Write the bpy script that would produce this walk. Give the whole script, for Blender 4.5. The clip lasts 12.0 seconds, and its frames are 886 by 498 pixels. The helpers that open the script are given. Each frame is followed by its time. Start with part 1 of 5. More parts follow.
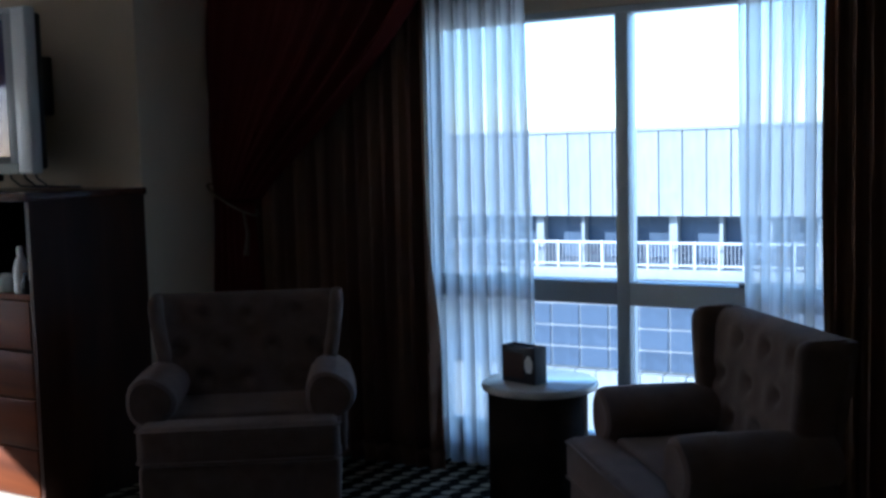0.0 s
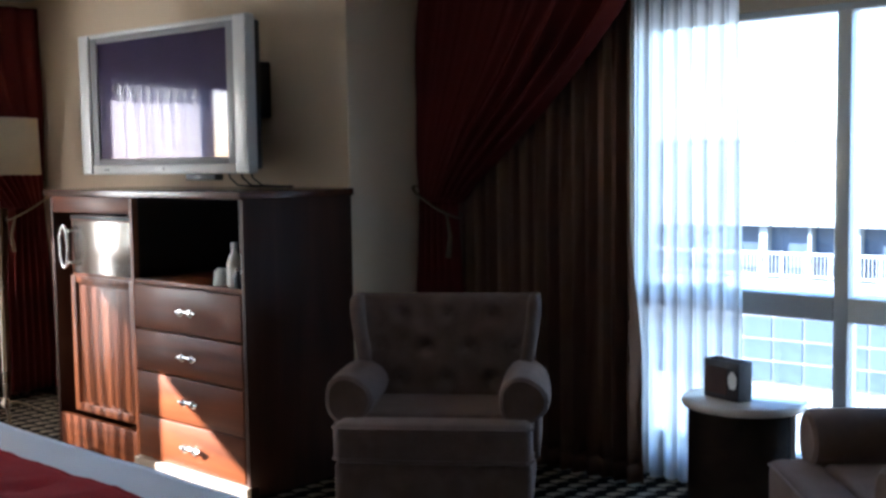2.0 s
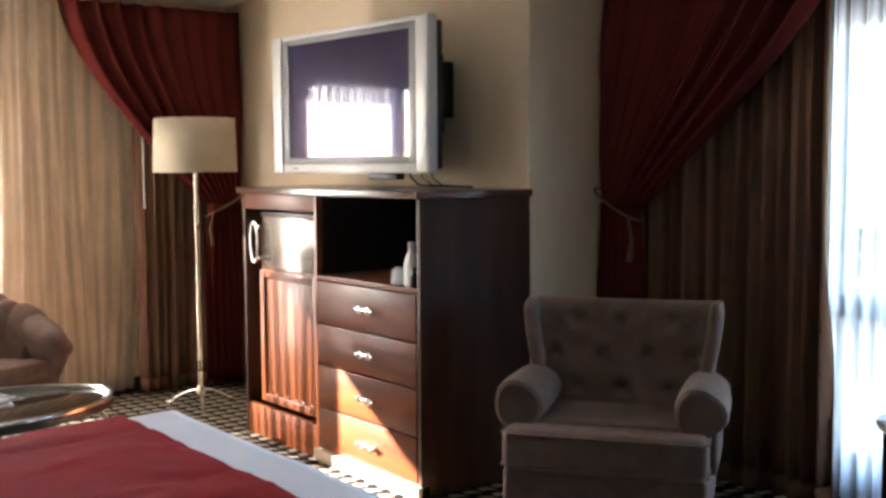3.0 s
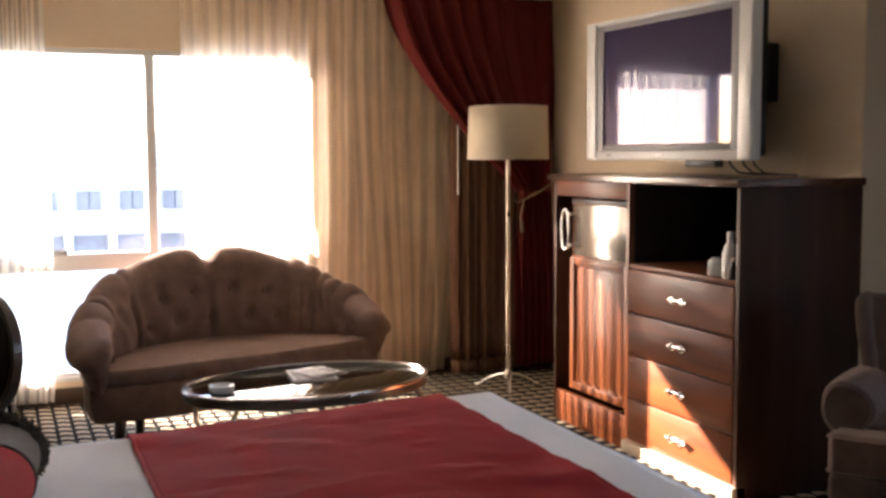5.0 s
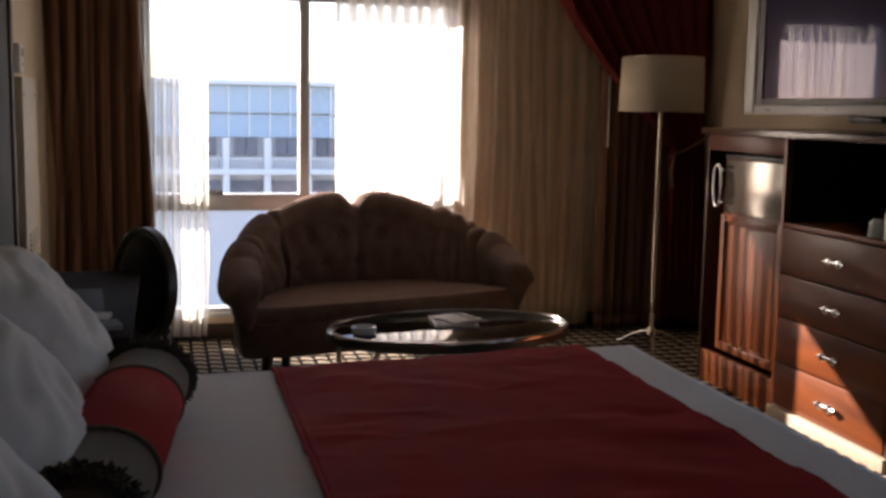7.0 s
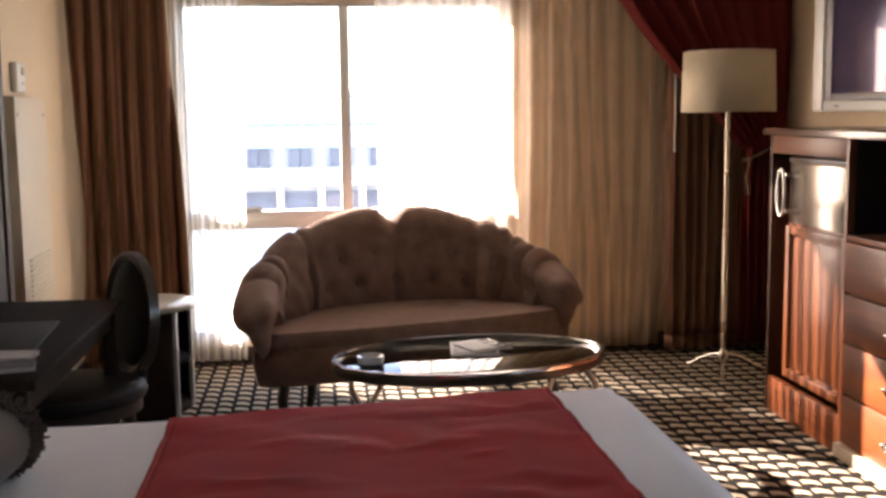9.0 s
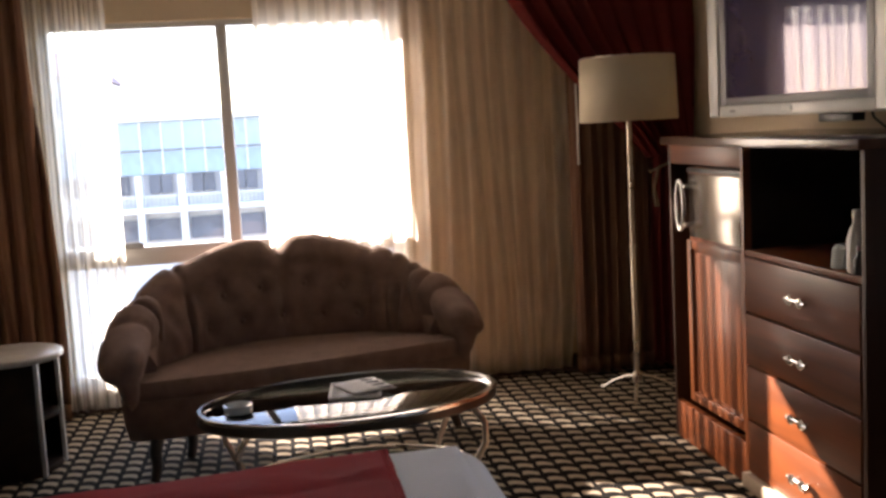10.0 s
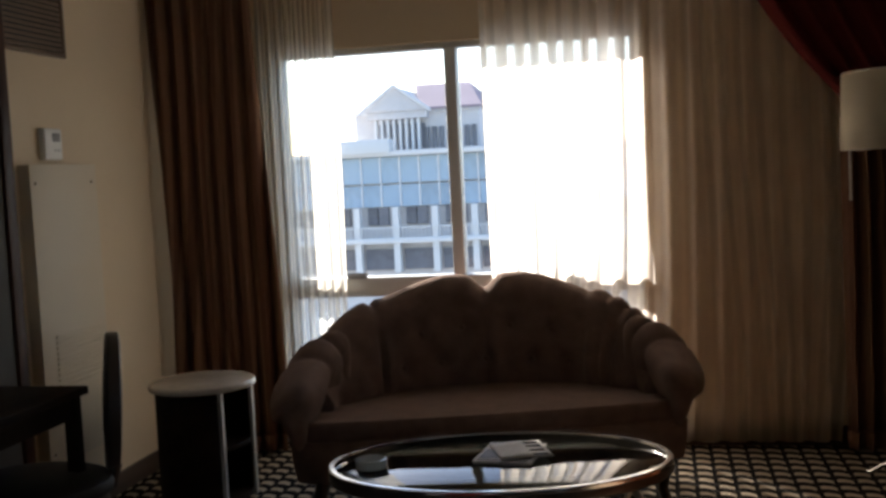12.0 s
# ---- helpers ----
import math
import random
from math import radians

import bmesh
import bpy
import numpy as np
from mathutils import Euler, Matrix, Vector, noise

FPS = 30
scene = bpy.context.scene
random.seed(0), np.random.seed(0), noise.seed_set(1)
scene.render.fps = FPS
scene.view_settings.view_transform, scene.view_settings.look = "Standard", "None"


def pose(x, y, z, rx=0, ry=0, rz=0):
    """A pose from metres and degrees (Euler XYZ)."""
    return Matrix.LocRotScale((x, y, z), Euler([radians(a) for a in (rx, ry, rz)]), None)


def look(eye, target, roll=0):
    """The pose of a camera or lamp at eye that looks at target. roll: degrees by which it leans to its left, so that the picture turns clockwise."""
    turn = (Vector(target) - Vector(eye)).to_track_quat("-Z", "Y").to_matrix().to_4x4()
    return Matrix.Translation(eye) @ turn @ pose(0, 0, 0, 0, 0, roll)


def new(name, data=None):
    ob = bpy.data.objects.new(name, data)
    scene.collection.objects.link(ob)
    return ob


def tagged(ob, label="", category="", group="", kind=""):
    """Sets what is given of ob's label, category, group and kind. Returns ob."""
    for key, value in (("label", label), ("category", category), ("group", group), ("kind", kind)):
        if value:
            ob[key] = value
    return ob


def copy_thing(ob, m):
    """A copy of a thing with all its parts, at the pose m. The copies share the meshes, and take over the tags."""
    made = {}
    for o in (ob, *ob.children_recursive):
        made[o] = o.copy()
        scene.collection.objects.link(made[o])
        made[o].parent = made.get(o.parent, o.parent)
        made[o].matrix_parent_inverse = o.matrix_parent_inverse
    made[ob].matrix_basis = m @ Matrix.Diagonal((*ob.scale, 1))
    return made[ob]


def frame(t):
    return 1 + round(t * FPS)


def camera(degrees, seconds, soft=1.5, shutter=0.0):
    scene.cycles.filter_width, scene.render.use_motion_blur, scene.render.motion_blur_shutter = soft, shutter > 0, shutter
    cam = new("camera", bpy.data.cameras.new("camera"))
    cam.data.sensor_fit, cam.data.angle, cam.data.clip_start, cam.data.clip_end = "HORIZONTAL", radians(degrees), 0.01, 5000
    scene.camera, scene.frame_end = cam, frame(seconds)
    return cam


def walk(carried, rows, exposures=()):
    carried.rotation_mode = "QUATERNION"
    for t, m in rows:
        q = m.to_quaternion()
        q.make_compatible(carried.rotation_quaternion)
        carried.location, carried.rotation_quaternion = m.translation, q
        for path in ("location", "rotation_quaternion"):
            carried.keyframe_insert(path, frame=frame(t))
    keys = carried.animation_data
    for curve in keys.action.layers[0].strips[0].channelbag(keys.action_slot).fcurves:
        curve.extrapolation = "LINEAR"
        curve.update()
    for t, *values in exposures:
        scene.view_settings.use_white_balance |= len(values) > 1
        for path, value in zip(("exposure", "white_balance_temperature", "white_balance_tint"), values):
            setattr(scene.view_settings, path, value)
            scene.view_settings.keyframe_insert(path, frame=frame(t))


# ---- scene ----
# ---------------------------------------------------------------- camera
PATH = [
    (0.0, 0.158, 0.573, 1.439, -59.77, -5.07, -1.43),
    (0.5, 0.165, 0.578, 1.427, -56.11, -4.18, -1.28),
    (1.0, 0.176, 0.571, 1.430, -54.12, -3.87, -1.17),
    (1.5, 0.198, 0.555, 1.433, -51.94, -4.05, -0.68),
    (2.0, 0.244, 0.551, 1.429, -48.39, -4.55, -0.80),
    (2.5, 0.317, 0.557, 1.431, -42.03, -4.50, -0.53),
    (3.0, 0.366, 0.537, 1.437, -37.88, -4.51, -0.34),
    (3.2, 0.380, 0.549, 1.440, -36.41, -4.56, -0.67),
    (4.8, 0.337, 0.600, 1.425, -23.87, -5.08, -0.24),
    (5.0, 0.339, 0.613, 1.421, -22.18, -4.94, -0.28),
    (5.5, 0.328, 0.612, 1.417, -18.34, -5.42, -0.13),
    (6.0, 0.321, 0.617, 1.418, -15.13, -6.02, 0.23),
    (6.5, 0.336, 0.607, 1.403, -13.66, -7.04, 0.33),
    (7.0, 0.354, 0.633, 1.395, -14.47, -7.40, 1.04),
    (7.2, 0.367, 0.620, 1.399, -15.35, -8.27, 1.10),
    (8.8, 0.940, 0.932, 1.404, -6.28, -7.68, -1.45),
    (9.0, 1.001, 0.949, 1.404, -6.60, -7.11, -0.71),
    (9.5, 1.183, 1.094, 1.410, -9.32, -7.32, 1.13),
    (10.0, 1.378, 1.254, 1.423, -8.80, -6.51, -3.10),
    (10.5, 1.654, 1.394, 1.406, 3.34, -8.55, -1.86),
    (11.0, 1.822, 1.481, 1.408, 6.84, -8.46, -1.33),
    (11.5, 1.967, 1.642, 1.404, 4.46, -6.56, -0.99),
    (12.0, 2.195, 1.791, 1.385, 11.54, -4.02, -2.83),
]
cam = camera(44.32, 12.0, soft=3.0)
walk(cam, [(t, pose(x, y, z, 90 + p, 0, yw) @ pose(0, 0, 0, 0, 0, r)) for t, x, y, z, yw, p, r in PATH],
     exposures=[(0.0, 2.10, 4750, 9), (0.5, 2.3, 4950, 10), (1.0, 2.72, 5100, 11), (1.5, 3.1, 5150, 11), (2.0, 3.45, 5300, 12), (2.5, 4.32, 5650, 13), (3.2, 4.3, 6100, 14), (5.0, 3.8, 6900, 22), (5.6, 3.7, 6950, 23), (6.0, 2.45, 6900, 24), (6.5, 1.8, 6800, 24), (7.2, 1.95, 6800, 24), (9.0, 3.4, 7050, 24), (10.0, 2.75, 7000, 22), (11.0, 2.42, 7000, 19), (12.0, 1.5, 6600, 14)])

# ---------------------------------------------------------------- world and sun
SUN_WAY = Vector((0.825, -1.0, -0.615)).normalized()
world = bpy.data.worlds.new("sky")
scene.world = world
world.use_nodes = True
wn = world.node_tree
sky = wn.nodes.new("ShaderNodeTexSky")
sky.sky_type = "NISHITA"
sky.sun_disc = False
sky.sun_elevation = radians(25.4)
sky.sun_rotation = radians(-39.5)
sky.dust_density = 0.6
sky.ozone_density = 2.0
wn.links.new(sky.outputs[0], wn.nodes["Background"].inputs[0])
wn.nodes["Background"].inputs[1].default_value = 0.15
sun_data = bpy.data.lights.new("sun", "SUN")
sun_data.energy, sun_data.angle, sun_data.color = 5.0, radians(0.53), (1.0, 0.93, 0.82)
sun = new("sun", sun_data)
sun.matrix_world = look((0, 0, 30), Vector((0, 0, 30)) + SUN_WAY)


# ---------------------------------------------------------------- materials
def nodes_of(name):
    m = bpy.data.materials.new(name)
    m.use_nodes = True
    t = m.node_tree
    return m, t.nodes, t.links, t.nodes["Principled BSDF"]


def surface(name, colour, rough=0.6, metal=0.0, var=0.12, scale=6.0, fine=90.0, bump=0.15, stretch=(1, 1, 1), coat=0.0, sheen=0.0, per_object=0.0):
    """A painted, woven or plain surface: broad stains and a fine grain that also lifts the surface."""
    m, n, l, b = nodes_of(name)
    co = n.new("ShaderNodeTexCoord")
    mp = n.new("ShaderNodeMapping")
    mp.inputs["Scale"].default_value = stretch
    l.new(co.outputs["Object"], mp.inputs["Vector"])
    broad, grain = n.new("ShaderNodeTexNoise"), n.new("ShaderNodeTexNoise")
    broad.inputs["Scale"].default_value, broad.inputs["Detail"].default_value = scale, 4
    grain.inputs["Scale"].default_value, grain.inputs["Detail"].default_value = fine, 3
    for k in (broad, grain):
        l.new(mp.outputs[0], k.inputs["Vector"])
    add = n.new("ShaderNodeMath")
    add.operation = "ADD"
    l.new(broad.outputs[0], add.inputs[0])
    l.new(grain.outputs[0], add.inputs[1])
    last = add
    if per_object:
        info = n.new("ShaderNodeObjectInfo")
        mul = n.new("ShaderNodeMath")
        mul.operation = "MULTIPLY_ADD"
        mul.inputs[1].default_value = per_object
        l.new(info.outputs["Random"], mul.inputs[0])
        l.new(add.outputs[0], mul.inputs[2])
        last = mul
    ramp = n.new("ShaderNodeMapRange")
    ramp.inputs["From Min"].default_value, ramp.inputs["From Max"].default_value = 0.6, 1.4
    l.new(last.outputs[0], ramp.inputs["Value"])
    mix = n.new("ShaderNodeMix")
    mix.data_type = "RGBA"
    mix.inputs["A"].default_value = (*[c * (1 - var) for c in colour], 1)
    mix.inputs["B"].default_value = (*[min(1, c * (1 + var)) for c in colour], 1)
    l.new(ramp.outputs[0], mix.inputs["Factor"])
    l.new(mix.outputs["Result"], b.inputs["Base Color"])
    rr = n.new("ShaderNodeMapRange")
    rr.inputs["To Min"].default_value, rr.inputs["To Max"].default_value = rough * 0.85, min(1, rough * 1.15)
    l.new(broad.outputs[0], rr.inputs["Value"])
    l.new(rr.outputs[0], b.inputs["Roughness"])
    b.inputs["Metallic"].default_value = metal
    b.inputs["Coat Weight"].default_value = coat
    b.inputs["Coat Roughness"].default_value = 0.12
    b.inputs["Sheen Weight"].default_value = sheen
    if bump:
        bp = n.new("ShaderNodeBump")
        bp.inputs["Strength"].default_value, bp.inputs["Distance"].default_value = bump, 0.004
        l.new(grain.outputs[0], bp.inputs["Height"])
        l.new(bp.outputs[0], b.inputs["Normal"])
    return m


def wood(name, dark, light, rough=0.35, coat=0.3, along="z"):
    m, n, l, b = nodes_of(name)
    co = n.new("ShaderNodeTexCoord")
    mp = n.new("ShaderNodeMapping")
    mp.inputs["Scale"].default_value = {"z": (1, 1, 0.08), "y": (1, 0.08, 1), "x": (0.08, 1, 1)}[along]
    l.new(co.outputs["Object"], mp.inputs["Vector"])
    ring, pore = n.new("ShaderNodeTexNoise"), n.new("ShaderNodeTexNoise")
    ring.inputs["Scale"].default_value, ring.inputs["Detail"].default_value, ring.inputs["Distortion"].default_value = 9, 6, 1.2
    pore.inputs["Scale"].default_value = 140
    l.new(mp.outputs[0], ring.inputs["Vector"])
    l.new(mp.outputs[0], pore.inputs["Vector"])
    mix = n.new("ShaderNodeMix")
    mix.data_type = "RGBA"
    mix.inputs["A"].default_value, mix.inputs["B"].default_value = (*dark, 1), (*light, 1)
    mr = n.new("ShaderNodeMapRange")
    mr.inputs["From Min"].default_value, mr.inputs["From Max"].default_value = 0.3, 0.7
    l.new(ring.outputs[0], mr.inputs["Value"])
    l.new(mr.outputs[0], mix.inputs["Factor"])
    l.new(mix.outputs["Result"], b.inputs["Base Color"])
    b.inputs["Roughness"].default_value = rough
    b.inputs["Coat Weight"].default_value, b.inputs["Coat Roughness"].default_value = coat, 0.18
    bp = n.new("ShaderNodeBump")
    bp.inputs["Strength"].default_value, bp.inputs["Distance"].default_value = 0.12, 0.002
    l.new(pore.outputs[0], bp.inputs["Height"])
    l.new(bp.outputs[0], b.inputs["Normal"])
    return m


def cloth(name, colour, translucent=0.5, clear=0.0, stripe=None, weave=700.0, folds=0.0, dense=0.0):
    """Hanging cloth that lets light through; clear is the open share of the weave, dense the share left where folds double it."""
    m, n, l, b = nodes_of(name)
    out = n["Material Output"]
    n.remove(b)
    co = n.new("ShaderNodeTexCoord")
    noise_tex = n.new("ShaderNodeTexNoise")
    noise_tex.inputs["Scale"].default_value, noise_tex.inputs["Detail"].default_value = 5, 5
    l.new(co.outputs["Object"], noise_tex.inputs["Vector"])
    mix = n.new("ShaderNodeMix")
    mix.data_type = "RGBA"
    mix.inputs["A"].default_value = (*[c * 0.82 for c in colour], 1)
    mix.inputs["B"].default_value = (*[min(1, c * 1.15) for c in colour], 1)
    l.new(noise_tex.outputs[0], mix.inputs["Factor"])
    shade = mix.outputs["Result"]
    if stripe:
        uv = n.new("ShaderNodeUVMap")
        wave = n.new("ShaderNodeTexWave")
        wave.inputs["Scale"].default_value, wave.inputs["Distortion"].default_value = 2.2, 0.0
        l.new(uv.outputs[0], wave.inputs["Vector"])
        gt = n.new("ShaderNodeMapRange")
        gt.inputs["From Min"].default_value, gt.inputs["From Max"].default_value = 0.42, 0.58
        l.new(wave.outputs["Fac"], gt.inputs["Value"])
        mix2 = n.new("ShaderNodeMix")
        mix2.data_type = "RGBA"
        l.new(gt.outputs[0], mix2.inputs["Factor"])
        l.new(shade, mix2.inputs["A"])
        mix2.inputs["B"].default_value = (*stripe, 1)
        shade = mix2.outputs["Result"]
    d, tr = n.new("ShaderNodeBsdfDiffuse"), n.new("ShaderNodeBsdfTranslucent")
    l.new(shade, d.inputs["Color"])
    l.new(shade, tr.inputs["Color"])
    fine = n.new("ShaderNodeTexNoise")
    fine.inputs["Scale"].default_value = weave
    l.new(co.outputs["Object"], fine.inputs["Vector"])
    bp = n.new("ShaderNodeBump")
    bp.inputs["Strength"].default_value, bp.inputs["Distance"].default_value = 0.1, 0.002
    l.new(fine.outputs[0], bp.inputs["Height"])
    l.new(bp.outputs[0], d.inputs["Normal"])
    ms = n.new("ShaderNodeMixShader")
    ms.inputs[0].default_value = translucent
    l.new(d.outputs[0], ms.inputs[1])
    l.new(tr.outputs[0], ms.inputs[2])
    last = ms
    if clear:
        tp = n.new("ShaderNodeBsdfTransparent")
        ms2 = n.new("ShaderNodeMixShader")
        ms2.inputs[0].default_value = clear
        if folds:
            uv2, mp2 = n.new("ShaderNodeUVMap"), n.new("ShaderNodeMapping")
            mp2.inputs["Scale"].default_value = (1, 0.05, 1)
            l.new(uv2.outputs[0], mp2.inputs["Vector"])
            bands = n.new("ShaderNodeTexWave")
            bands.inputs["Scale"].default_value, bands.inputs["Distortion"].default_value = folds * 0.314, 5.0
            bands.inputs["Detail"].default_value, bands.inputs["Detail Scale"].default_value = 1.5, 0.6
            l.new(mp2.outputs[0], bands.inputs["Vector"])
            open_share = n.new("ShaderNodeMapRange")
            open_share.inputs["From Min"].default_value, open_share.inputs["From Max"].default_value = 0.45, 0.92
            open_share.inputs["To Min"].default_value, open_share.inputs["To Max"].default_value = dense, clear
            l.new(bands.outputs["Fac"], open_share.inputs["Value"])
            l.new(open_share.outputs[0], ms2.inputs[0])
        l.new(ms.outputs[0], ms2.inputs[1])
        l.new(tp.outputs[0], ms2.inputs[2])
        last = ms2
    l.new(last.outputs[0], out.inputs["Surface"])
    return m


def pane_glass(name, tint=(0.95, 0.98, 1.0), gloss=0.03, ior=1.45):
    m, n, l, b = nodes_of(name)
    out = n["Material Output"]
    n.remove(b)
    tp, gl = n.new("ShaderNodeBsdfTransparent"), n.new("ShaderNodeBsdfGlossy")
    tp.inputs["Color"].default_value = (*tint, 1)
    gl.inputs["Roughness"].default_value = gloss
    fr = n.new("ShaderNodeFresnel")
    fr.inputs["IOR"].default_value = ior
    ms = n.new("ShaderNodeMixShader")
    l.new(fr.outputs[0], ms.inputs[0])
    l.new(tp.outputs[0], ms.inputs[1])
    l.new(gl.outputs[0], ms.inputs[2])
    l.new(ms.outputs[0], out.inputs["Surface"])
    return m


def carpet_material():
    """Black-brown loop pile with rows of cream crescents, about ten centimetres apart."""
    m, n, l, b = nodes_of("carpet_pile")
    co = n.new("ShaderNodeTexCoord")
    sep = n.new("ShaderNodeSeparateXYZ")
    wob = n.new("ShaderNodeTexNoise")
    wob.inputs["Scale"].default_value = 22
    l.new(co.outputs["Object"], wob.inputs["Vector"])
    l.new(co.outputs["Object"], sep.inputs[0])

    def calc(op, a, c=None, k=None):
        q = n.new("ShaderNodeMath")
        q.operation = op
        for i, v in enumerate((a, c, k)):
            if v is None:
                continue
            if isinstance(v, (int, float)):
                q.inputs[i].default_value = v
            else:
                l.new(v, q.inputs[i])
        return q.outputs[0]

    wobble = calc("MULTIPLY_ADD", wob.outputs[0], 0.010, -0.005)
    u = calc("DIVIDE", calc("ADD", sep.outputs["X"], wobble), 0.082)
    v = calc("DIVIDE", calc("ADD", sep.outputs["Y"], wobble), 0.100)
    fu = calc("SUBTRACT", calc("FRACT", u), 0.5)
    bow = calc("MULTIPLY", calc("MULTIPLY", fu, fu), 0.9)
    skew = calc("MULTIPLY", fu, 0.3)
    fv = calc("SUBTRACT", calc("FRACT", calc("ADD", calc("ADD", v, bow), skew)), 0.5)
    inside = calc("MULTIPLY", calc("LESS_THAN", calc("ABSOLUTE", fv), 0.215), calc("LESS_THAN", calc("ABSOLUTE", fu), 0.38))
    pile = n.new("ShaderNodeTexNoise")
    pile.inputs["Scale"].default_value, pile.inputs["Detail"].default_value = 380, 2
    l.new(co.outputs["Object"], pile.inputs["Vector"])
    wear = n.new("ShaderNodeTexNoise")
    wear.inputs["Scale"].default_value, wear.inputs["Detail"].default_value = 2.2, 4
    l.new(co.outputs["Object"], wear.inputs["Vector"])
    mix = n.new("ShaderNodeMix")
    mix.data_type = "RGBA"
    mix.inputs["A"].default_value, mix.inputs["B"].default_value = (0.010, 0.008, 0.007, 1), (0.46, 0.38, 0.28, 1)
    l.new(inside, mix.inputs["Factor"])
    mul = n.new("ShaderNodeMix")
    mul.data_type, mul.blend_type = "RGBA", "MULTIPLY"
    mul.inputs["Factor"].default_value = 0.6
    l.new(mix.outputs["Result"], mul.inputs["A"])
    l.new(calc("ADD", calc("MULTIPLY", pile.outputs[0], 0.9), calc("MULTIPLY", wear.outputs[0], 0.8)), mul.inputs["B"])
    l.new(mul.outputs["Result"], b.inputs["Base Color"])
    b.inputs["Roughness"].default_value = 0.95
    b.inputs["Specular IOR Level"].default_value = 0.06
    bp = n.new("ShaderNodeBump")
    bp.inputs["Strength"].default_value, bp.inputs["Distance"].default_value = 0.5, 0.006
    l.new(pile.outputs[0], bp.inputs["Height"])
    l.new(bp.outputs[0], b.inputs["Normal"])
    return m


M_WALL = surface("beige_wall_paint", (0.70, 0.57, 0.40), 0.75, var=0.06, scale=1.5, fine=260, bump=0.12)
M_CEIL = surface("ceiling_paint", (0.80, 0.77, 0.71), 0.9, var=0.05, scale=2, fine=200, bump=0.2)
M_CARPET = carpet_material()
M_BASE = surface("baseboard_paint", (0.07, 0.045, 0.03), 0.5, var=0.15, fine=60)
M_FRAME = surface("window_aluminium", (0.62, 0.63, 0.63), 0.45, metal=0.2, var=0.06, scale=4, fine=120, bump=0.05)
M_GLASS = pane_glass("window_glass", (0.99, 1.0, 1.0))
M_SHEER = cloth("sheer_voile", (0.97, 0.95, 0.92), 0.94, 0.42, folds=7, dense=0.10)
M_CREAM = cloth("cream_voile", (0.92, 0.82, 0.75), 0.92, 0.32, folds=14, dense=0.03)
M_CREAM_N = cloth("cream_voile_narrow", (0.92, 0.84, 0.76), 0.92, 0.32, folds=6, dense=0.03)
M_THIN = cloth("thin_white_voile", (0.93, 0.88, 0.80), 0.92, 0.66, folds=8, dense=0.26)
M_DRAPE = cloth("striped_brown_drape", (0.27, 0.155, 0.10), 0.2, 0.0, stripe=(0.175, 0.09, 0.06))
M_RED = cloth("burgundy_swag_cloth", (0.125, 0.024, 0.020), 0.13)
M_CORD = surface("gold_cord", (0.17, 0.11, 0.06), 0.6, var=0.3, scale=80, fine=400)
M_WOODF = wood("cherry_front_veneer", (0.085, 0.021, 0.005), (0.190, 0.047, 0.010), 0.42, 0.10, "y")
M_WOODF.node_tree.nodes["Principled BSDF"].inputs["Specular IOR Level"].default_value = 0.28
M_WOODV = wood("cherry_upright_veneer", (0.12, 0.030, 0.008), (0.26, 0.072, 0.018), 0.40, 0.14, "z")
# dark veneer; on the armoire sides its depth is shade put into the colour
M_WOODS = wood("dark_shaded_veneer", (0.036, 0.014, 0.008), (0.066, 0.026, 0.014), 0.5, 0.04, "z")
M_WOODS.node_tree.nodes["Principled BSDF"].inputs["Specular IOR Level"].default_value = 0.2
M_WOODT = wood("dark_top_veneer", (0.050, 0.018, 0.009), (0.10, 0.036, 0.018), 0.25, 0.4, "y")
M_PLINTH = surface("pale_plinth_tan", (0.46, 0.36, 0.26), 0.55, var=0.15, scale=8, fine=80)
# near-black: the shade inside recesses is put into this colour
M_INSIDE = surface("black_recess_shade", (0.012, 0.010, 0.009), 0.7, var=0.2)
M_CHROME = surface("chrome", (0.70, 0.69, 0.67), 0.16, metal=1.0, var=0.04, bump=0.0)
M_NICKEL = surface("brushed_nickel", (0.62, 0.55, 0.46), 0.28, metal=1.0, var=0.06, fine=300, bump=0.03)
M_IRON = surface("dark_bronze_iron", (0.10, 0.085, 0.07), 0.35, metal=0.8, var=0.2)
M_STEEL = surface("stainless_panel", (0.46, 0.43, 0.385), 0.2, metal=0.75, var=0.05, fine=300, bump=0.02)
M_SILVER = surface("silver_plastic", (0.62, 0.62, 0.60), 0.4, var=0.05, fine=300, bump=0.03, coat=0.2)
M_GREY = surface("grey_bezel_plastic", (0.22, 0.22, 0.225), 0.45, var=0.06, fine=300, bump=0.03)
M_SCREEN = surface("screen_glass", (0.045, 0.041, 0.075), 0.07, var=0.1, bump=0.0, coat=1.0)
b_ = M_SCREEN.node_tree.nodes["Principled BSDF"]
b_.inputs["Coat Tint"].default_value = (0.72, 0.66, 1.0, 1)
b_.inputs["Specular Tint"].default_value = (0.72, 0.66, 1.0, 1)
b_.inputs["Specular IOR Level"].default_value = 0.25
b_.inputs["Coat Weight"].default_value = 0.6
b_.inputs["Coat Roughness"].default_value = 0.02
M_ICE = surface("pressed_glass", (0.60, 0.64, 0.63), 0.12, var=0.1, bump=0.02, coat=0.5)
M_BLACK = surface("black_plastic", (0.015, 0.015, 0.016), 0.4, var=0.15)
M_UPH = surface("taupe_velour", (0.186, 0.121, 0.095), 0.95, var=0.34, scale=14, fine=420, bump=0.6, sheen=0.25)
M_UPH.node_tree.nodes["Principled BSDF"].inputs["Specular IOR Level"].default_value = 0.1
